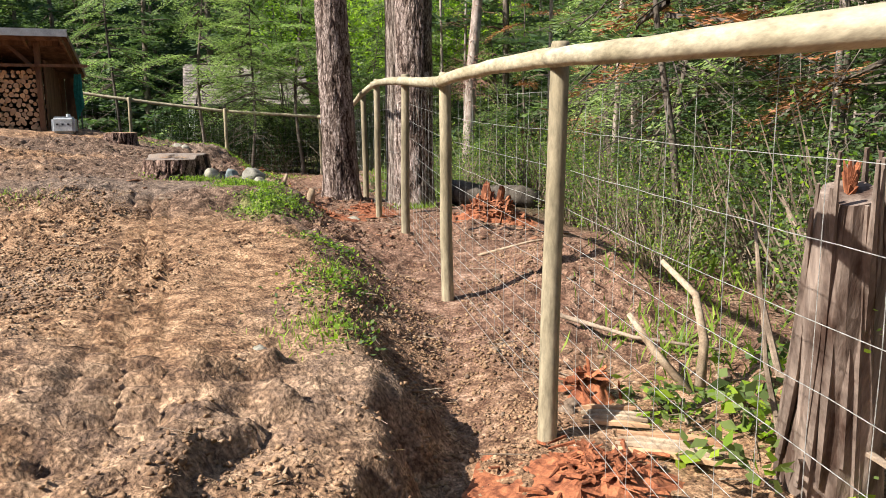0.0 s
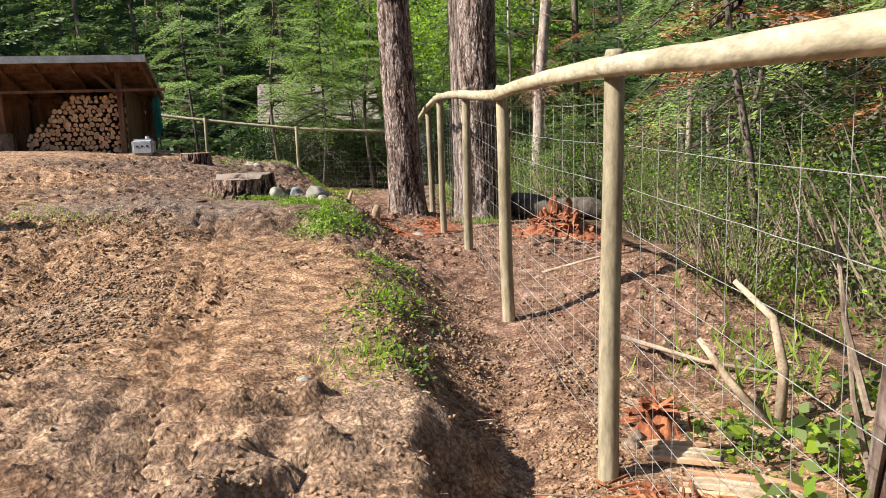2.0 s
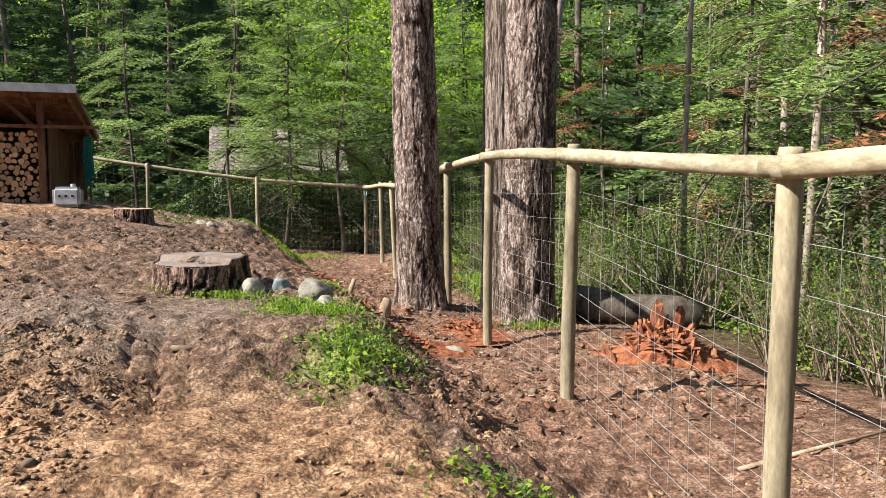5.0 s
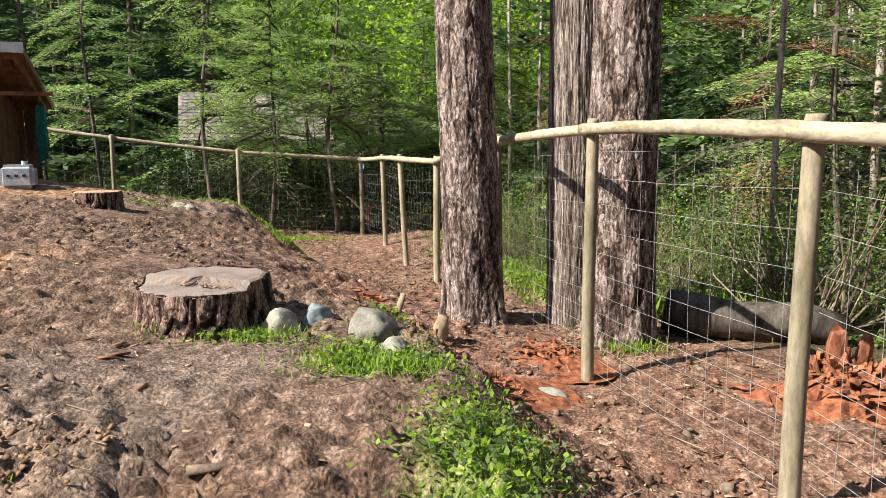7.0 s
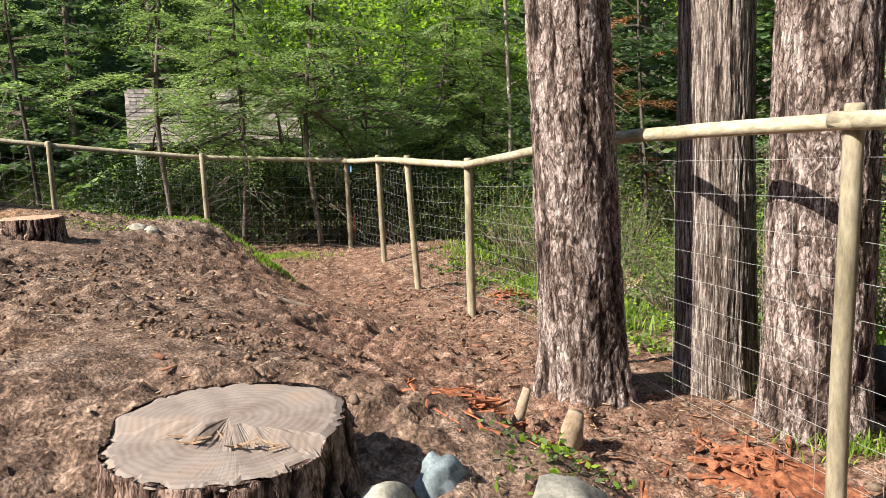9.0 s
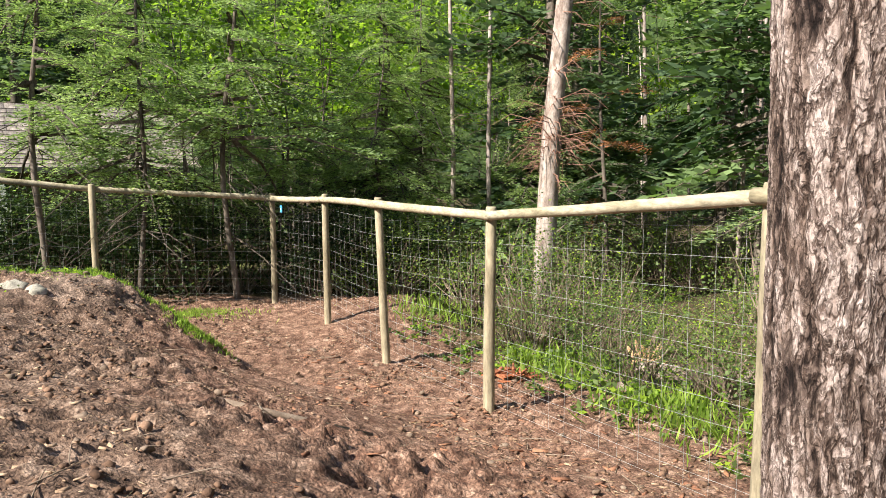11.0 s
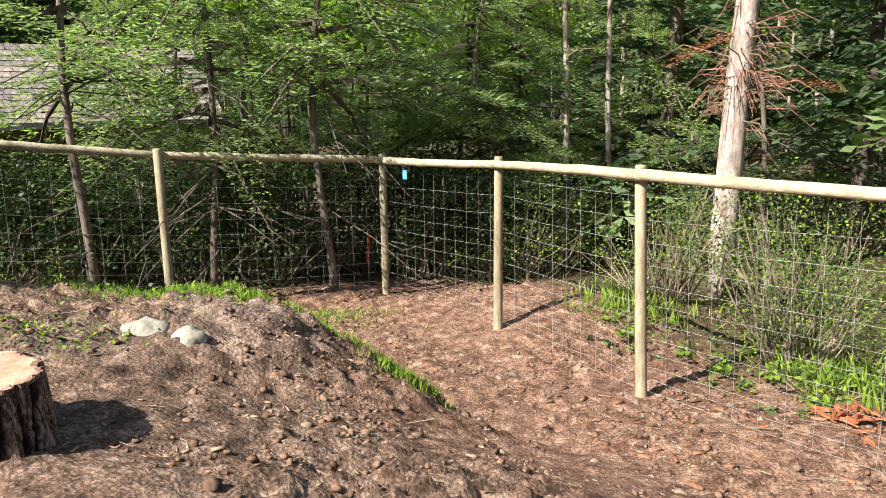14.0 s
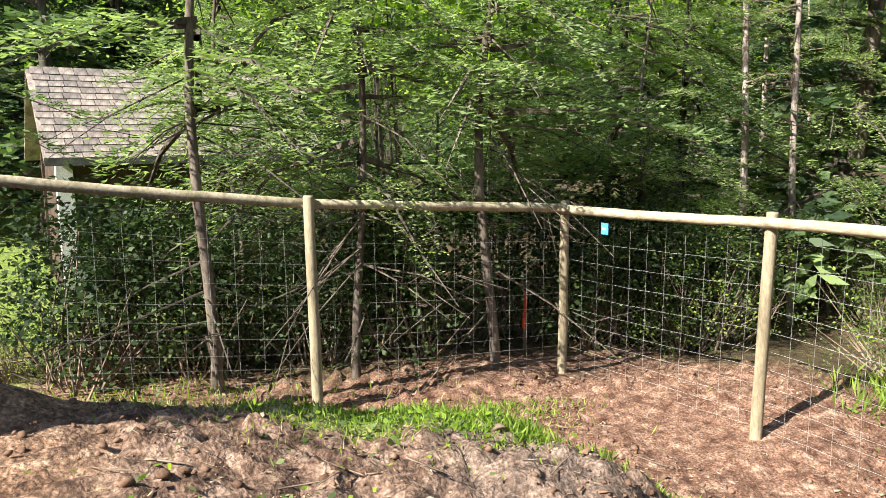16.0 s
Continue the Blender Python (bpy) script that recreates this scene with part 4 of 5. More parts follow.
stone("egg-shaped grey pebble in the dry soil", .65, 3.05, .05, .045, .05, STONE, 8)
stone("flat tan stone at the post foot", -.42, 9.85, .14, .11, .07, STONE, 9)
FIELD = two_tone("soiled_stone", (0.14, 0.095, 0.065), (0.30, 0.225, 0.17), 9, 0.9, vary=0.2)
rs = random.Random(77)
for k in range(30):
    y = rs.uniform(2.6, 19)
    c = float(np.interp(y, BANK_A[:, 0], BANK_A[:, 2]))
    x = c + rs.uniform(-.6, 2.0)
    if abs(x + .15 - float(np.interp(y, [3.3, 22], [2.1, -4.1]))) < .12:
        continue
    s = rs.uniform(.025, .06)
    stone("small brown-grey field stone in loose soil", x, y, s, s * .8, s * .65, FIELD, 100 + k, .2, "loose field stones")


# ---- rotten wood ----
def heap_mesh(rng, r, h, mat):
    """A crumbly mound of rotten wood."""
    rings, sides = 16, 44
    o = rng.uniform(0, 50)
    vs = []
    for i in range(rings + 1):
        u = i / rings
        for k in range(sides):
            a = 2 * math.pi * k / sides
            rr = r * 1.5 * u * (1 + .18 * noise.noise(Vector((math.cos(a) * 1.6 + o, math.sin(a) * 1.6, 0))))
            px, py = rr * math.cos(a), rr * math.sin(a)
            z = h * math.exp(-(u * 1.75) ** 2) - .05 * u
            z += (.16 * h + .02) * (noise.noise(Vector((px * 9 + o, py * 9, 3))) + .7 * noise.noise(Vector((px * 24 + o, py * 24, 5)))) * (1 - u * .6)
            vs.append((px, py, z))
    fs = [(i * sides + k, i * sides + (k + 1) % sides, (i + 1) * sides + (k + 1) % sides, (i + 1) * sides + k) for i in range(rings) for k in range(sides)]
    return Geo().add(vs, [f[::-1] for f in fs]).mesh("rotten_core", mat)


def shard_pile(name, label, x, y, n, spread, size, seed, upright=.2, mat=ROT, heap=0.0):
    rng = random.Random(seed)
    t = thing(name, label, "rotten wood", (x, y, gz(x, y)))
    if heap:
        part("rotten_core", heap_mesh(rng, spread, heap, ROT), None, t, "crumbled dark red rotten core")
    for k in range(n):
        l, w, h = rng.uniform(.4, 1.2) * size, rng.uniform(.12, .3) * size, rng.uniform(.05, .16) * size
        g = Geo()
        prof = []
        for u in (0, .3, .65, 1):
            ww, hh = w * (1 - .6 * u) * rng.uniform(.7, 1.2), h * (1 - .5 * u) * rng.uniform(.6, 1.3)
            prof.append([(l * (u - .5), -ww / 2 + rng.uniform(-.1, .1) * w, -hh / 2), (l * (u - .5) + rng.uniform(-.06, .06) * l, ww / 2, -hh / 2 * rng.uniform(.3, 1)), (l * (u - .5), ww * .3, hh / 2), (l * (u - .5), -ww * .35, hh / 2 * rng.uniform(.5, 1.4))])
        g.add([v for p in prof for v in p], [(i * 4 + j, i * 4 + (j + 1) % 4, i * 4 + 4 + (j + 1) % 4, i * 4 + 4 + j) for i in range(3) for j in range(4)] + [(3, 2, 1, 0), (12, 13, 14, 15)])
        q = part("shard", g, mat, t)
        a, r = rng.uniform(0, 6.28), abs(rng.gauss(0, .5)) * spread
        px, py = math.cos(a) * r, math.sin(a) * r
        up = -rng.uniform(35, 85) if rng.random() < upright else rng.uniform(-18, 18)
        lift = heap * math.exp(-(r / spread * 1.15) ** 2) / .6 if heap else max(0, spread * .5 * (1 - r / spread)) * rng.uniform(.2, 1)
        q.matrix_basis = pose(px, py, gz(x + px, y + py) - gz(x, y) + lift * .6 + .015, rng.uniform(-30, 30), up, rng.uniform(0, 360))
    return t


shard_pile("rotten_stump", "crumbling bright red-orange rotten stump behind the fence", 1.5, 9.72, 150, .5, .26, 1, .3, ROT_BRIGHT, .27)
shard_pile("rotten_wood_pile", "heap of red rotten wood chunks beside the boulder", -.85, 9.75, 190, .46, .17, 2, .1, ROT_BRIGHT, .08)
shard_pile("rotten_wood_pile", "red rotten wood chunks under the wire fence", 2.3, 2.7, 110, .4, .13, 3, .05, ROT, .1)
shard_pile("rotten_wood_pile", "scattered reddish bark shreds at the fir foot", -1.75, 10.4, 130, .6, .12, 4, .1)
shard_pile("rotten_wood_pile", "orange bark shreds along the fence line", -1.25, 16.9, 40, .5, .2, 5, .05)
shard_pile("rotten_wood_pile", "red rotten wood crumbs beside a post", -.35, 10.75, 70, .4, .15, 6, .1, ROT_BRIGHT, .05)
shard_pile("rotten_wood_pile", "small red rotten lump beside the first fence post", 2.35, 3.75, 26, .13, .2, 8, .5, ROT, .14)
shard_pile("broken_stump", "splintered pale orange stump standing in leaves", .5, 17.45, 22, .14, .6, 7, .9, FRESH)


def stump_spire(label, x, y, z, pieces):
    """Split upright slabs left on a rotten stump."""
    rng = random.Random(19)
    t = thing("rotten_spire", label, "rotten wood", (x, y, z))
    for dx, dy, w, d, h, tx in pieces:
        rows = []
        for u in (0, .35, .7, 1):
            k = 1 - .45 * u
            rows.append([(sx * w / 2 * k + tx * h * u + rng.uniform(-.012, .012), sy * d / 2 * k + rng.uniform(-.012, .012), h * u + (rng.uniform(-.06, .03) if u == 1 else 0)) for sx, sy in ((-1, -1), (.1, -1.2), (1, -.8), (1.1, .9), (0, 1.1), (-1, 1))])
        g = Geo().add([v for r in rows for v in r], [(i * 6 + k, i * 6 + (k + 1) % 6, i * 6 + 6 + (k + 1) % 6, i * 6 + 6 + k) for i in range(3) for k in range(6)] + [tuple(range(6))[::-1], tuple(range(18, 24))])
        part("slab", g, ROT_BRIGHT, t).location = (dx, dy, 0)
    return t


stump_spire("split upright slabs of bright orange-red rotten wood", 1.5, 9.72, gz(1.5, 9.72) + .12, ((-.06, 0, .15, .1, .42, .0), (.1, .03, .12, .08, .36, .15), (.17, -.05, .08, .07, .26, .3), (-.16, -.04, .08, .08, .2, -.3)))


def plank_log(label, a, b, r, mat, seed, name="fallen_log", cut=None, category="log"):
    rng = random.Random(seed)
    a, b = Vector(a), Vector(b)
    t = thing(name, label, category, tuple(a))
    pts = [(b - a) * (k / 6) + Vector((rng.uniform(-.03, .03), rng.uniform(-.03, .03), rng.uniform(-.02, .02))) * (r / .1) for k in range(7)]
    part("trunk", Geo().tube([tuple(p) for p in pts], [r * rng.uniform(.88, 1.08) for _ in pts], 14, wob=.08, rng=rng), mat, t, smooth=True)
    if cut:
        d = (pts[0] - pts[1]).normalized()
        part("sawn_end", Geo().tube([tuple(pts[0] + d * .004), tuple(pts[0] + d * .012)], [r * .96, r * .9], 14), cut, t, "pale sawn log end")
    return t


plank_log("fallen log with a pale sawn end behind the firs", (.76, 11.6, gz(.76, 11.6) + .22), (2.1, 11.4, gz(2.1, 11.4) + .14), .19, BARK_THIN, 1, cut=AGED)
def split_slab(label, x, y, length, width, thick, turn, seed):
    rng = random.Random(seed)
    t = thing("wood_slab", label, "wood slab", (x, y, gz(x, y) + .03), turn=turn)
    for k in range(4):
        w, y0 = width / 4, width * (k / 4 - .4)
        l0, l1 = rng.uniform(0, .12) * length, length * rng.uniform(.78, 1)
        rows = []
        for i in range(6):
            u = l0 + (l1 - l0) * i / 5
            ww = w * (.35 if i in (0, 5) else 1) * rng.uniform(.85, 1.1)
            h = thick * rng.uniform(.8, 1.2) * (.6 if i in (0, 5) else 1)
            z = rng.uniform(-.006, .006) + .02 * k
            rows.append([(u, y0 - ww / 2, z), (u, y0 + ww / 2, z), (u, y0 + ww * .4, z + h), (u, y0 - ww * .4, z + h * .8)])
        part("splinter", Geo().add([v for r in rows for v in r], [(i * 4 + q, i * 4 + (q + 1) % 4, i * 4 + 4 + (q + 1) % 4, i * 4 + 4 + q) for i in range(5) for q in range(4)] + [(3, 2, 1, 0), (20, 21, 22, 23)]), DRIFT if k % 3 else SLAB, t)
    return t


SLAB = two_tone("orange_slab", (0.30, 0.15, 0.08), (0.55, 0.36, 0.22), 6, 0.9, (.2, 1, 1), 40)
split_slab("split pale orange slab of weathered wood on the ground", 2.36, 3.06, .66, .10, .026, -14, 5)
split_slab("short split red-brown slab of rotten wood", 2.24, 3.36, .4, .08, .025, -4, 6)
plank_log("reddish mossy fallen log among leaves", (.2, 17.0, gz(.2, 17) + .1), (2.4, 16.3, gz(2.4, 16.3) + .1), .11, SNAG, 3)
plank_log("old dark fallen log on forest floor", (-.3, 16.2, gz(-.3, 16.2) + .05), (.9, 16.6, gz(.9, 16.6) + .06), .07, SNAG, 4)


def snag():
    rng = random.Random(6)
    t = thing("broken_tree", "weathered broken cedar snag with shredded bark", "dead tree", (3.3, 2.8, gz(3.3, 2.8)))
    top = Vector((-.2, -.5, 1.35))
    part("trunk", Geo().tube([(0, 0, -.3), (.0, -.02, .05), tuple(top * .35 + Vector((.03, 0, 0))), tuple(top * .7), tuple(top)], [.28, .21, .175, .145, .10], 22, wob=.06, rng=rng), SNAG, t)
    for k in range(34):
        a = rng.uniform(0, 6.28)
        o = Vector((math.cos(a), math.sin(a), 0))
        u0, u1 = rng.uniform(.0, .4), rng.uniform(.6, 1.12)
        part("bark_strip", Geo().tube([tuple(top * u0 + o * (.215 - .1 * u0)), tuple(top * (u0 + u1) / 2 + o * (.2 - .05 * (u0 + u1))), tuple(top * u1 + o * rng.uniform(.10, .13))], [.016, .026, .008], 5, wob=.25, rng=rng), SNAG, t)
    for k in range(10):
        a = rng.uniform(-1.2, 2.6)
        o = Vector((math.cos(a), math.sin(a), 0))
        p = top * rng.uniform(.1, .5)
        part("branch", Geo().tube([tuple(p), tuple(p + o * .28 + Vector((0, 0, -.05))), tuple(p + o * .42 + Vector((0, 0, .28))), tuple(p + o * .5 + Vector((0, 0, .7)))], [.022, .018, .013, .005], 6), TWIG, t)
    g = Geo()
    for k in range(30):
        a = rng.uniform(0, 6.28)
        g.tube([tuple(top), tuple(top + Vector((math.cos(a) * .03, math.sin(a) * .03, rng.uniform(.02, .12))))], [.02, .002], 4)
    part("broken_top", g, ROT, t, "red splintered break")


snag()


def branch(label, pts, r, mat, name="fallen_branch"):
    z = gz(pts[0][0], pts[0][1])
    o = Vector((pts[0][0], pts[0][1], z))
    ob = new(name, Geo().tube([tuple(Vector((x, y, gz(x, y) + h)) - o) for x, y, h in pts], [r * (1 - .7 * k / len(pts)) for k in range(len(pts))], 7, wob=.1, rng=random.Random(3)).mesh(name, mat, True))
    ob.location = o
    return tagged(ob, label, "branch")


branch("curved bleached branch standing in undergrowth", [(3.0, 3.9, .0), (3.02, 3.95, .3), (2.98, 4.05, .55), (2.8, 4.2, .72)], .035, DRIFT)
branch("bleached branch leaning on the undergrowth", [(2.95, 3.85, .0), (2.75, 4.0, .22), (2.6, 4.1, .42)], .03, DRIFT)
branch("long dark stick lying on soil", [(2.2, 4.9, .12), (2.7, 4.6, .1), (3.2, 4.3, .12)], .018, TWIG)
branch("pale stick lying behind the fence", [(1.5, 7.0, .03), (2.0, 7.1, .04), (2.4, 7.3, .05)], .015, DRIFT)
branch("upright root stub beside the fir", [(-1.62, 10.5, -.05), (-1.6, 10.5, .18), (-1.55, 10.52, .36)], .04, DRIFT)
branch("thick root stub at the fir foot", [(-1.3, 10.85, -.05), (-1.28, 10.84, .15), (-1.26, 10.84, .24)], .08, DRIFT)
branch("short brown stick on bare soil", [(-1.9, 7.2, .03), (-1.65, 7.3, .035)], .02, TWIG)
branch("dark stick half buried on the mound", [(-3.9, 14.0, .05), (-3.4, 14.1, .06), (-2.9, 14.3, .05)], .03, TWIG)


# ---- wood shed ----
def wood_shed():
    t = thing("wood_shed", "open timber wood shed with a sloping grey metal roof", "shed", (-9.72, 17.2, gz(-9.72, 17.2)), turn=203)
    for i, x in enumerate((0, 2.75, 5.5)):
        part("post", Geo().box(pose(x, 0, .98), .13, .13, 2.2, .015), SHED_WOOD, t)
        part("post", Geo().box(pose(x, -2.0, .72), .12, .12, 1.6, .015), SHED_WOOD, t)
        part("brace", Geo().box(pose(x + .32, 0, 1.72, 0, 45, 0), .09, .07, .8, .01), SHED_WOOD, t)
    slope = math.degrees(math.atan2(.85, 2.75))
    mid = pose(2.6, -.95, 1.83, slope)
    part("roof_deck", Geo().box(mid, 6.6, 2.85, .04), SHED_WOOD, t, "red-brown board roof underside")
    part("roof_sheet", Geo().box(mid @ pose(0, 0, .034), 6.7, 2.95, .02), METAL, t, "grey metal roof sheet")
    for k in range(9):
        part("rafter", Geo().box(mid @ pose(-3.2 + k * .8, 0, -.08), .06, 2.75, .12), SHED_WOOD, t)
    part("fascia", Geo().box(pose(2.6, .49, 2.28), 6.72, .03, .17), METAL, t, "grey metal front edge")
    part("beam", Geo().box(pose(2.6, 0, 2.08), 6.2, .1, .14, .01), SHED_WOOD, t)
    part("beam", Geo().box(pose(2.6, -2.0, 1.42), 6.2, .1, .14, .01), SHED_WOOD, t)
    part("crossbar", Geo().box(pose(1.2, .09, 1.55), 4.6, .05, .07), SHED_WOOD, t)
    for k in range(24):
        part("wall_board", Geo().box(pose(-.35 + k * .26, -2.08, .7), .25, .025, 1.5), SHED_WOOD, t)
    for k in range(8):
        part("wall_board", Geo().box(pose(-.09, -.25 - k * .24, .85), .025, .23, 1.7 - k * .06), SHED_WOOD, t)
    return t


wood_shed()


def firewood():
    rng = random.Random(12)
    t = thing("firewood_stack", "stacked split firewood with pale orange cut ends", "firewood", (-9.72, 17.2, gz(-9.72, 17.2)), turn=203)
    kinds = []
    for k in range(5):
        n = rng.choice((5, 6, 8))
        ring = [(math.cos(2 * math.pi * i / n) * rng.uniform(.8, 1.05), math.sin(2 * math.pi * i / n) * rng.uniform(.8, 1.05)) for i in range(n)]
        me = mesh("log", [(x, y, z) for z in (0, 1) for x, y in ring], [(i, (i + 1) % n, n + (i + 1) % n, n + i) for i in range(n)] + [tuple(range(n))[::-1], tuple(range(n, 2 * n))],
                  [TWIG, FRESH], [0] * n + [1, 1])
        kinds.append(me)
    z = .06
    row = 0
    while z < 1.5:
        x = .12 + (row % 2) * .06
        while x < 2.35:
            top = 1.5 if x < 1.15 else 1.5 - (x - 1.15) * .95
            if z < top:
                s = rng.uniform(.045, .082)
                ob = part("log", rng.choice(kinds), None, t)
                ob.matrix_basis = pose(x + rng.uniform(-.03, .03), -.75, z + rng.uniform(-.028, .028), -90, 0, 0) @ pose(0, 0, -rng.uniform(.35, .45), 0, 0, rng.uniform(0, 360)) @ Matrix.Diagonal((s, s, 1.0, 1))
            x += .128
        z += .112
        row += 1
    return t


firewood()


def log_round(x, y, r, l, flat, k):
    t = thing("log_round", "thick sawn log round beside the wood shed", "log", (x, y, gz(x, y) + (r if flat else 0)), "log rounds")
    if flat:
        t.matrix_basis = pose(x, y, gz(x, y) + r * .95, 90, 0, 200 + k * 9)
    rng = random.Random(k)
    part("bark", Geo().tube([(0, 0, 0), (0, 0, l * .5), (0, 0, l)], [r, r * 1.02, r], 14, caps=False, wob=.06, rng=rng), BARK_THIN, t, smooth=True)
    part("sawn_end", Geo().tube([(0, 0, l - .01), (0, 0, l)], [r * .97, r * .95], 14), FRESH, t, "pale sawn end")
    part("sawn_end", Geo().tube([(0, 0, 0), (0, 0, .01)], [r * .95, r * .97], 14), FRESH, t, "pale sawn end")


for k, (dx, dy, r, l, fl) in enumerate(((2.6, .5, .2, .5, 0), (3.1, .7, .22, .45, 0), (3.6, .4, .2, .7, 1), (4.2, .5, .24, .8, 1), (4.8, .9, .2, .9, 1), (3.4, -.3, .2, .5, 0), (5.2, .2, .22, .6, 0))):
    c, s = math.cos(radians(203)), math.sin(radians(203))
    log_round(-9.72 + c * dx - s * dy, 17.2 + s * dx + c * dy, r, l, fl, k)


def sack():
    t = thing("plastic_jug", "grey-blue plastic container beside the wood shed", "container", (-9.02, 16.95, gz(-9.02, 16.95)), turn=20)
    bm = bmesh.new()
    bmesh.ops.create_cube(bm, size=1)
    bmesh.ops.scale(bm, vec=(.52, .36, .40), verts=bm.verts)
    bmesh.ops.translate(bm, vec=(0, 0, .2), verts=bm.verts)
    bmesh.ops.bevel(bm, geom=list(bm.edges), offset=.06, segments=3, affect="EDGES")
    me = bpy.data.meshes.new("body")
    bm.to_mesh(me)
    bm.free()
    me.materials.append(SACK)
    part("body", me, None, t)
    part("neck", Geo().tube([(.1, 0, .39), (.1, 0, .46)], [.05, .045], 12), SACK, t)
    for k in range(3):
        part("mark", Geo().box(pose(-.12 + k * .12, -.183, .22), .05, .006, .04), BLACK, t, "dark printed mark")


sack()


def machine_foot():
    t = thing("machine_foot", "dark grey tapered steel leg with a black base", "machine part", (-4.02, 5.75, gz(-4.02, 5.75)))
    part("leg", Geo().tube([(0, 0, .2), (-.02, 0, .5), (-.07, 0, .85)], [.14, .12, .08], 10), STEEL_GREY, t)
    part("base", Geo().box(pose(0, 0, .15), .30, .3, .34, .04), BLACK, t, "black base box")
    part("rib", Geo().box(pose(.165, 0, .2), .03, .12, .38, .008), BLACK, t)


machine_foot()


# ---- cabin beyond the fence ----
def cabin():
    t = thing("cabin", "small dark cabin with a weathered cedar shake roof", "cabin", (-10.72, 27.2, gz(-10.7, 27.6) - .1), turn=22.4)
    z0 = gz(-10.7, 27.6) - .1
    eave, ridge, run, L = 2.33 - z0, 3.88 - z0, 1.95, 4.7
    wall_h = eave + .12
    part("wall", Geo().box(pose(L / 2, .42, wall_h / 2), L - .5, .12, wall_h), WALL_DARK, t, "dark stained cabin wall")
    part("wall", Geo().box(pose(.36, run, wall_h / 2), .12, 2 * run - .9, wall_h), WALL_DARK, t)
    part("wall", Geo().box(pose(L - .36, run, wall_h / 2), .12, 2 * run - .9, wall_h), WALL_DARK, t)
    part("wall", Geo().box(pose(L / 2, 2 * run - .42, wall_h / 2), L - .5, .12, wall_h), WALL_DARK, t)
    part("corner_board", Geo().box(pose(.3, .33, wall_h / 2), .26, .1, wall_h - .06, .01), WHITE, t, "white painted corner board")
    g = Geo()
    for s, y in ((1, 0), (-1, 2 * run)):
        g.add([(0, y, eave), (L, y, eave), (L, run, ridge), (0, run, ridge), (0, y, eave - .06), (L, y, eave - .06), (L, run, ridge - .06), (0, run, ridge - .06)],
              [(0, 1, 2, 3), (7, 6, 5, 4), (0, 4, 5, 1), (0, 3, 7, 4), (1, 5, 6, 2)])
    roof = part("roof", g, SHAKE, t)
    part("gable", Geo().add([(.36, .42, wall_h), (.36, 2 * run - .42, wall_h), (.36, run, ridge - .1), (.3, .42, wall_h), (.3, 2 * run - .42, wall_h), (.3, run, ridge - .1)], [(0, 1, 2), (5, 4, 3), (0, 3, 4, 1), (1, 4, 5, 2), (2, 5, 3, 0)]), WALL_DARK, t)
    part("window", Geo().box(pose(1.3, .345, 1.35), .7, .04, .5), STEEL_GREY, t, "dark grey window")
    part("fascia", Geo().box(pose(L / 2, -.02, eave - .02), L, .03, .13), STEEL_GREY, t)
    ang = math.degrees(math.atan2(ridge - eave, run))
    rng = random.Random(3)
    data = [Geo().box(Matrix(), .2 + .03 * k, .24, .016, 0).mesh("shingle", SHAKE) for k in range(3)]
    rows = 14
    for r in range(rows):
        u = (r + .25) / rows
        x = rng.uniform(0, .1)
        while x < L - .1:
            k = rng.randrange(3)
            w = .2 + .03 * k
            ob = part("shingle", data[k], None, roof)
            ob.matrix_basis = pose(min(x + w / 2, L - w / 2), run * u + .04, eave + (ridge - eave) * u + .05 + rng.uniform(0, .008), ang - 4.5, rng.uniform(-1, 1), rng.uniform(-2, 2))
            x += w + .012
    return t


cabin()


# ---- small things on and by the fence ----
def small_things():
    a = Vector((-3.23, 19.84)).lerp(Vector((-4.125, 22.02)), .72)
    tag = thing("blue_tag", "small light blue plastic tag on the wire mesh", "tag", (a.x - .07, a.y - .08, 1.72), turn=18)
    part("plate", Geo().box(pose(0, 0, 0, 0, 0, 90), .10, .012, .11, .004), BLUE_TAG, tag)
    part("slot", Geo().box(pose(-.008, 0, .0, 0, 0, 90), .04, .004, .02), WHITE, tag, "white mark")
    s = thing("marker_stake", "red marking tape on a thin stake behind the fence", "stake", (-4.2, 23.2, gz(-4.2, 23.2)))
    part("stake", Geo().box(pose(0, 0, .35), .03, .02, .8, .004), TWIG, s)
    part("tape", Geo().box(pose(0, -.015, .5, 0, 4, 0), .045, .012, .42, .004), RED_TAPE, s, "red tape")
    net = thing("hanging_net", "teal-green netting hanging from the fence end", "netting", (-9.5, 18.5, gz(-9.5, 18.5)))
    rng = random.Random(2)
    part("pole", Geo().tube([(0, 0, -.2), (0, 0, 1.5)], .02, 8), STEEL_GREY, net)
    for k in range(4):
        part("fold", Geo().tube([(.05 * k - .08, -.03, 1.5), (.05 * k - .09, -.04, 1.1), (.05 * k - .07, -.03, .7), (.05 * k - .08, -.03, .35 + .1 * k)], [.02, .045, .05, .02], 6, wob=.25, rng=rng), TEAL, net)


small_things()


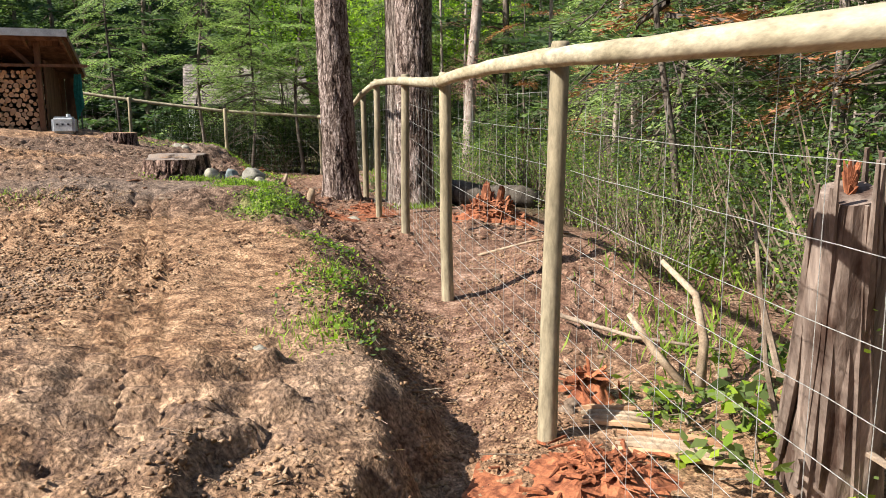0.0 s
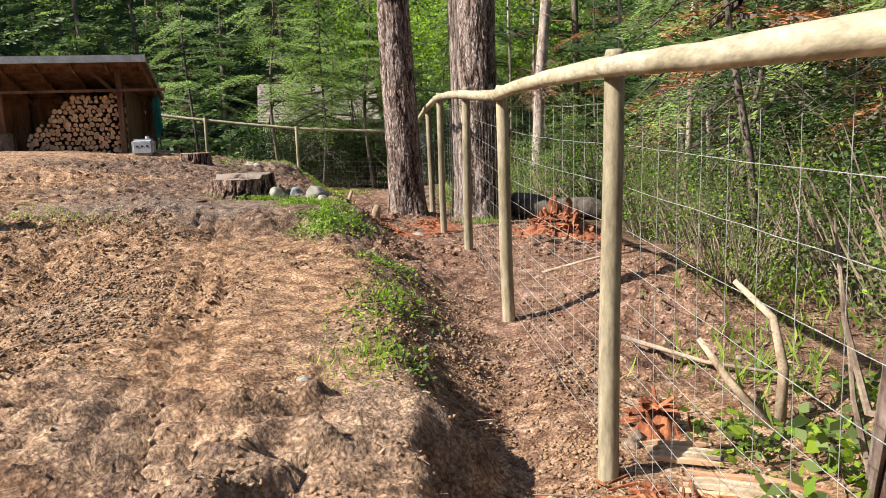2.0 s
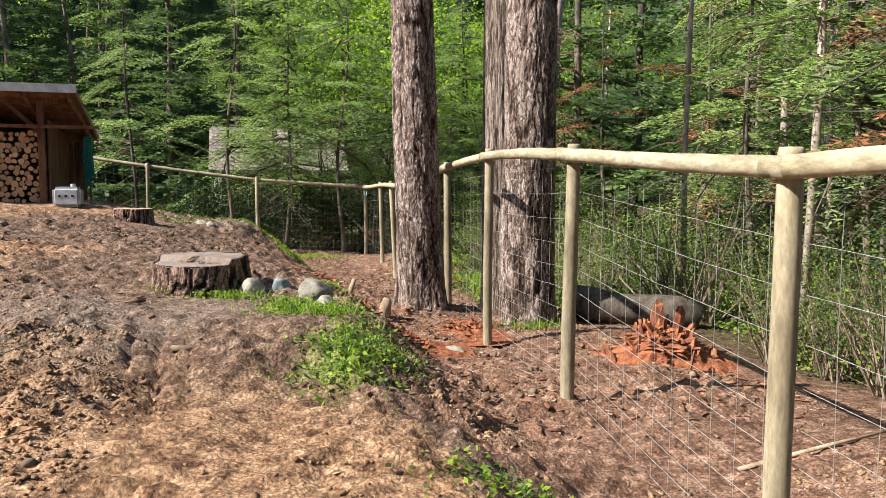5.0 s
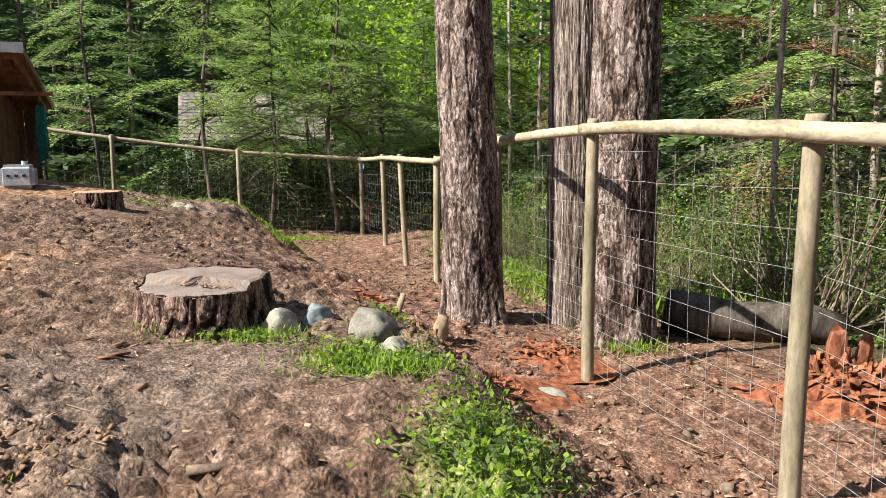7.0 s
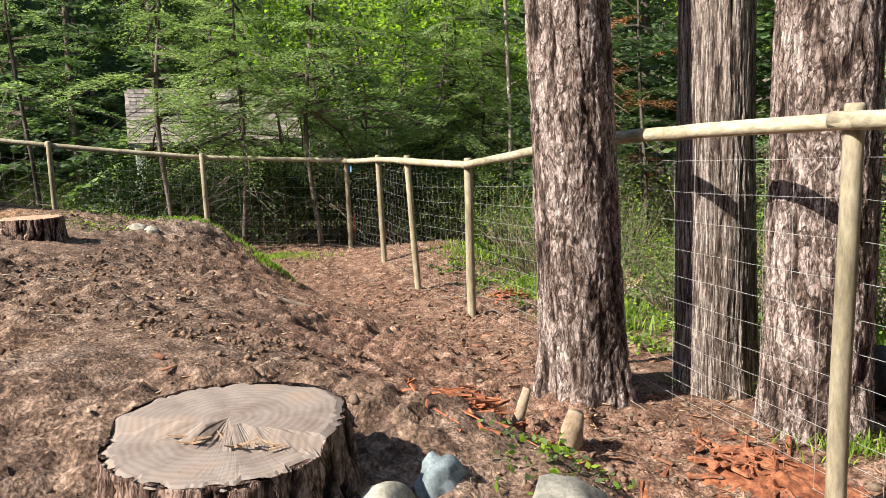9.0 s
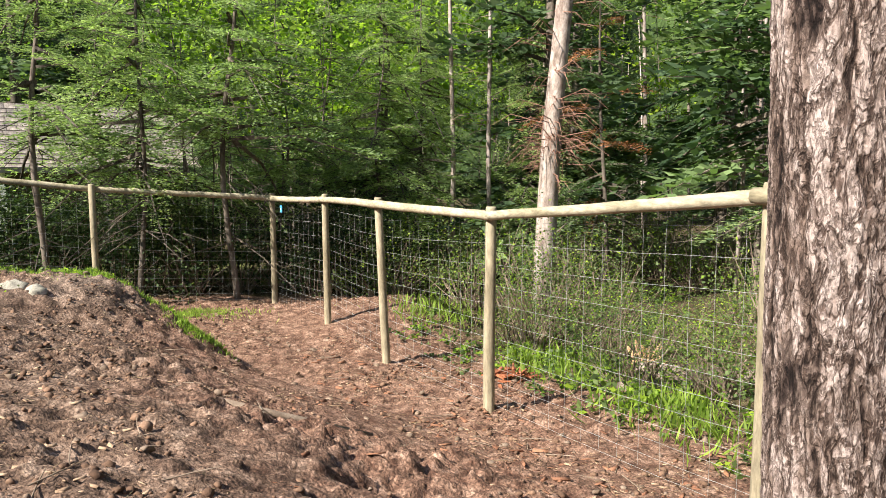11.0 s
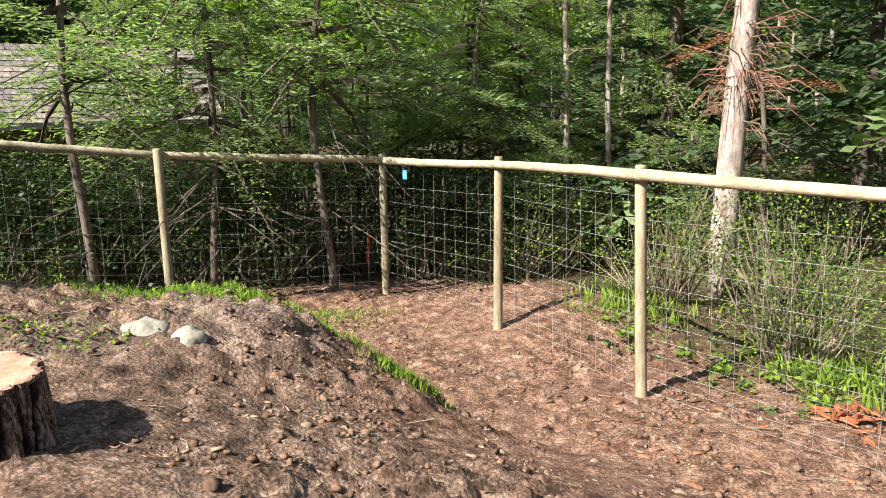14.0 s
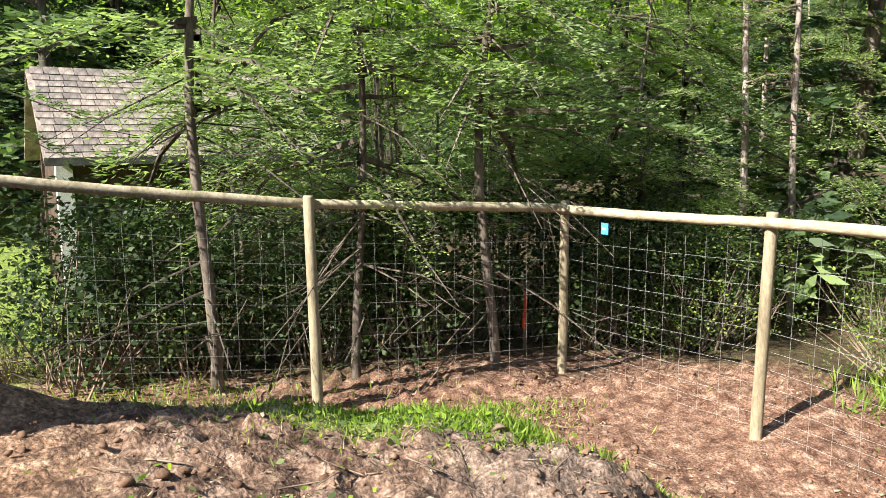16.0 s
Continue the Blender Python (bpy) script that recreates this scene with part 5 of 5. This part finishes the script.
# ---- loose cover ----
def sprinkle(name, label, category, base, P, S, rng, mat, squash=(1, 1, 1)):
    """Many small copies of a few shapes, joined."""
    V, F = [], []
    off = 0
    n = len(P)
    for i in range(n):
        vs, fs = base[i % len(base)]
        a, b = rng.uniform(0, 6.28), rng.normal(0, .5)
        ca, sa, cb, sb = math.cos(a), math.sin(a), math.cos(b), math.sin(b)
        R = np.array([[ca, -sa * cb, sa * sb], [sa, ca * cb, -ca * sb], [0, sb, cb]])
        V.append((vs * S[i] * np.array(squash)) @ R.T + P[i])
        F.append(fs + off)
        off += len(vs)
    V, F = np.concatenate(V), np.concatenate(F)
    me = bpy.data.meshes.new(name)
    me.vertices.add(len(V))
    me.vertices.foreach_set("co", V.ravel())
    k = F.shape[1]
    me.loops.add(F.size)
    me.loops.foreach_set("vertex_index", F.ravel())
    me.polygons.add(len(F))
    me.polygons.foreach_set("loop_start", np.arange(0, F.size, k))
    me.materials.append(mat)
    me.update()
    me.validate()
    return tagged(new(name, me), label, category, kind="stuff")


def soil_spots(rng, n, x0, x1, y0, y1, power=1.0, bias=None):
    x, y = rng.uniform(x0, x1, n * 3), rng.uniform(y0, y1, n * 3)
    w = np.clip(.5 + 2.2 * vnoise(x * 1.1, y * 1.1, 31) + 1.2 * vnoise(x * 3.1, y * 3.1, 32), .03, 1) ** power
    if bias is not None:
        w = w * bias(x, y)
    keep = rng.random(n * 3) < w / max(w.max(), 1e-6)
    x, y = x[keep][:n], y[keep][:n]
    return x, y


def not_wild(x, y):
    fx = np.interp(y, [-6, 3.3, 10.2, 15.7, 19.6, 22], [5, 2.1, -.13, -1.78, -3.35, -4.1])
    return (x < fx + 1.2 + 1.4 * np.exp(-((y - 7) / 3) ** 2)) * 1.0


def loose_cover():
    rng = np.random.default_rng(8)
    pr = random.Random(1)
    rocks = [tuple(np.array(a) for a in blob(pr, 1.15, .8, .6, .9, 1, 2.0, 2.6)) for _ in range(6)]

    def fall(x, y, s, sink=.1):
        return np.stack([x, y, ground_z(x, y) + s * (.5 - sink * 2)], -1)

    def mound(x, y):
        lo, hi, k, c, t = low_high(x, y)
        return not_wild(x, y) * (.25 + .9 * smooth_step((y - 8.2) / 2) + 1.4 * (k > .03) * (k < .97))

    x, y = soil_spots(rng, 26000, -8, 4, 1.2, 22, 1.3, mound)
    s = (.006 + .026 * rng.random(len(x)) ** 4) * np.interp(y, [2, 7], [.55, 1])
    sprinkle("soil_clods", "crumbled dark brown soil clods", "soil", rocks, fall(x, y, s), s, rng, CLOD)
    x, y = soil_spots(rng, 26000, -4, 2.2, .8, 7.5, 1.2, not_wild)
    s = .004 + .014 * rng.random(len(x)) ** 2.5
    sprinkle("dry_crumbs", "dry tan soil crumbs", "soil", rocks, fall(x, y, s), s, rng, CLOD_DRY)
    x, y = soil_spots(rng, 1300, -7, 4, 1.2, 22, 1, not_wild)
    s = (.009 + .03 * rng.random(len(x)) ** 3) * np.interp(y, [2, 7], [.6, 1])
    sprinkle("pebbles", "small grey-tan pebbles in the soil", "gravel", rocks, fall(x, y, s), s, rng, FIELD)
    chip = [(np.array([(-1, -.3, 0), (1, -.22, .05), (.9, .25, .1), (-1, .3, 0), (-1, -.3, .12), (1, -.22, .15), (.9, .25, .2), (-1, .3, .12)]),
             np.array([(3, 2, 1, 0), (4, 5, 6, 7), (0, 1, 5, 4), (1, 2, 6, 5), (2, 3, 7, 6), (3, 0, 4, 7)]))]
    x, y = soil_spots(rng, 11000, -7.5, 4, 1.0, 22, 1.2, not_wild)
    s = .008 + .022 * rng.random(len(x)) ** 2.6
    sprinkle("wood_chips", "scattered bark and wood chips", "wood chips", chip, fall(x, y, s, .2), s, rng, CHIP)
    x, y = soil_spots(rng, 1700, -3.5, 2.5, 7.5, 20, 1.2, lambda x, y: not_wild(x, y) * (1 - .8 * low_high(x, y)[2]))
    s = .012 + .05 * rng.random(len(x)) ** 2.6
    sprinkle("red_bark_chips", "reddish rotten bark chips along the fence", "bark chips", chip, fall(x, y, s, .2), s, rng, two_tone("red_bark", (0.13, 0.055, 0.032), (0.34, 0.17, 0.10), 3, 0.95))
    stick = [(np.array([(-1, -.02, 0), (0, .03, .02), (1, .0, .05), (1, .025, .05), (0, .06, .02), (-1, .03, 0), (-1, 0, .05), (0, .045, .07), (1, .012, .08)]),
              np.array([(0, 1, 7, 6), (1, 2, 8, 7), (5, 6, 7, 4), (4, 7, 8, 3), (0, 5, 4, 1), (1, 4, 3, 2)]))]
    x, y = soil_spots(rng, 1500, -7.5, 4.5, 1.0, 22, 1.0, not_wild)
    s = .03 + .13 * rng.random(len(x)) ** 2.5
    sprinkle("twigs", "small dry twigs strewn on the soil", "twigs", stick, fall(x, y, s * .2, .1), s, rng, TWIG)
    x, y = soil_spots(rng, 3600, -7.5, 3.5, 1.0, 20, 1.4, not_wild)
    s = .02 + .06 * rng.random(len(x)) ** 1.5
    sprinkle("dry_straw", "thin dry straw and needles on the soil", "straw", stick, fall(x, y, s * .2, .1), s, rng, STRAW, (1, .35, .35))

    # grass and weeds
    P, H = [], []
    for gx, gy, rx, ry, n, h in ((-4.62, 17.62, .22, .22, 3000, .07), (-5.0, 17.9, .32, .2, 5500, .075), (-5.45, 18.1, .35, .2, 5500, .07), (-5.9, 18.4, .4, .2, 3000, .06), (-6.4, 18.6, .5, .25, 1500, .05), (-5.9, 18.0, .6, .3, 900, .045), (-6.6, 18.5, .8, .5, 1500, .05), (-7.8, 20.0, 1.0, .4, 1500, .07), (-6.3, 20.6, 1.0, .3, 1500, .08), (-5.5, 20.8, .9, .25, 1200, .08),
                                 (-.75, 7.7, .2, .6, 900, .05), (-1.4, 8.55, .3, .2, 900, .07), (-2.35, 8.95, .35, .12, 500, .06), (.55, 5.0, .2, .4, 160, .06), (-4.6, 3.6, 1.0, .7, 1000, .05), (-3.6, 6.6, .8, .5, 700, .05),
                                 (.3, 10.9, .25, .12, 250, .09), (-.1, 12.1, .25, .15, 250, .1), (.8, 3.6, .2, .4, 250, .06), (-8.5, 21.5, 1.6, .8, 1500, .10), (3.0, 4.6, .5, .6, 260, .16), (3.4, 6.2, .5, .8, 260, .2), (-.2, 15.0, .5, .9, 450, .2), (-.6, 17.6, .5, 1.0, 550, .22), (1.6, 12.4, .7, .5, 500, .25), (-1.6, 20.0, .6, .5, 400, .18)):
        a = rng.normal(0, .62, (n, 2)) * [rx, ry] + [gx, gy]
        P.append(a)
        H.append(np.full(n, h) * rng.uniform(.5, 1.4, n))
    P, H = np.concatenate(P), np.concatenate(H)
    B = np.stack([P[:, 0], P[:, 1], ground_z(P[:, 0], P[:, 1]) - .005], -1)
    n = len(B)
    D = rng.normal(0, .45, (n, 3)) + [0, 0, 1]
    D[:, 2] = np.abs(D[:, 2])
    S = rng.normal(0, 1, (n, 3))
    Q = leaves(B, D, S, H, H * .045 + .0012)
    tagged(new("grass", quads_mesh("grass", Q, GRASS)), "patches of bright green grass on the bank", "grass", kind="stuff")
    P = []
    for gx, gy, rx, ry, n in ((-.8, 7.6, .3, .6, 1500), (-1.45, 8.6, .35, .25, 800), (.62, 4.7, .25, .6, 420), (.25, 5.9, .3, .3, 300), (-2.4, 8.9, .4, .12, 250), (1.0, 3.6, .15, .4, 120), (-6.1, 18.1, .7, .4, 500), (-6.9, 16.9, .5, .3, 250), (-1.5, 9.6, .25, .3, 160)):
        P.append(rng.normal(0, .6, (n, 2)) * [rx, ry] + [gx, gy])
    P = np.concatenate(P)
    n = len(P)
    B = np.stack([P[:, 0], P[:, 1], ground_z(P[:, 0], P[:, 1]) + rng.uniform(.0, .06, n)], -1)
    Q = leaves(B, rng.normal(0, 1, (n, 3)) * [1, 1, .35] + [0, 0, .25], rng.normal(0, 1, (n, 3)) * [1, 1, .3], rng.uniform(.02, .05, n), rng.uniform(.007, .016, n))
    tagged(new("weeds", quads_mesh("weeds", Q, [LEAF, LEAF_BRIGHT], (rng.random(n) < .5).astype(int))), "low leafy green weeds on the bank edge", "weeds", kind="stuff")


loose_cover()
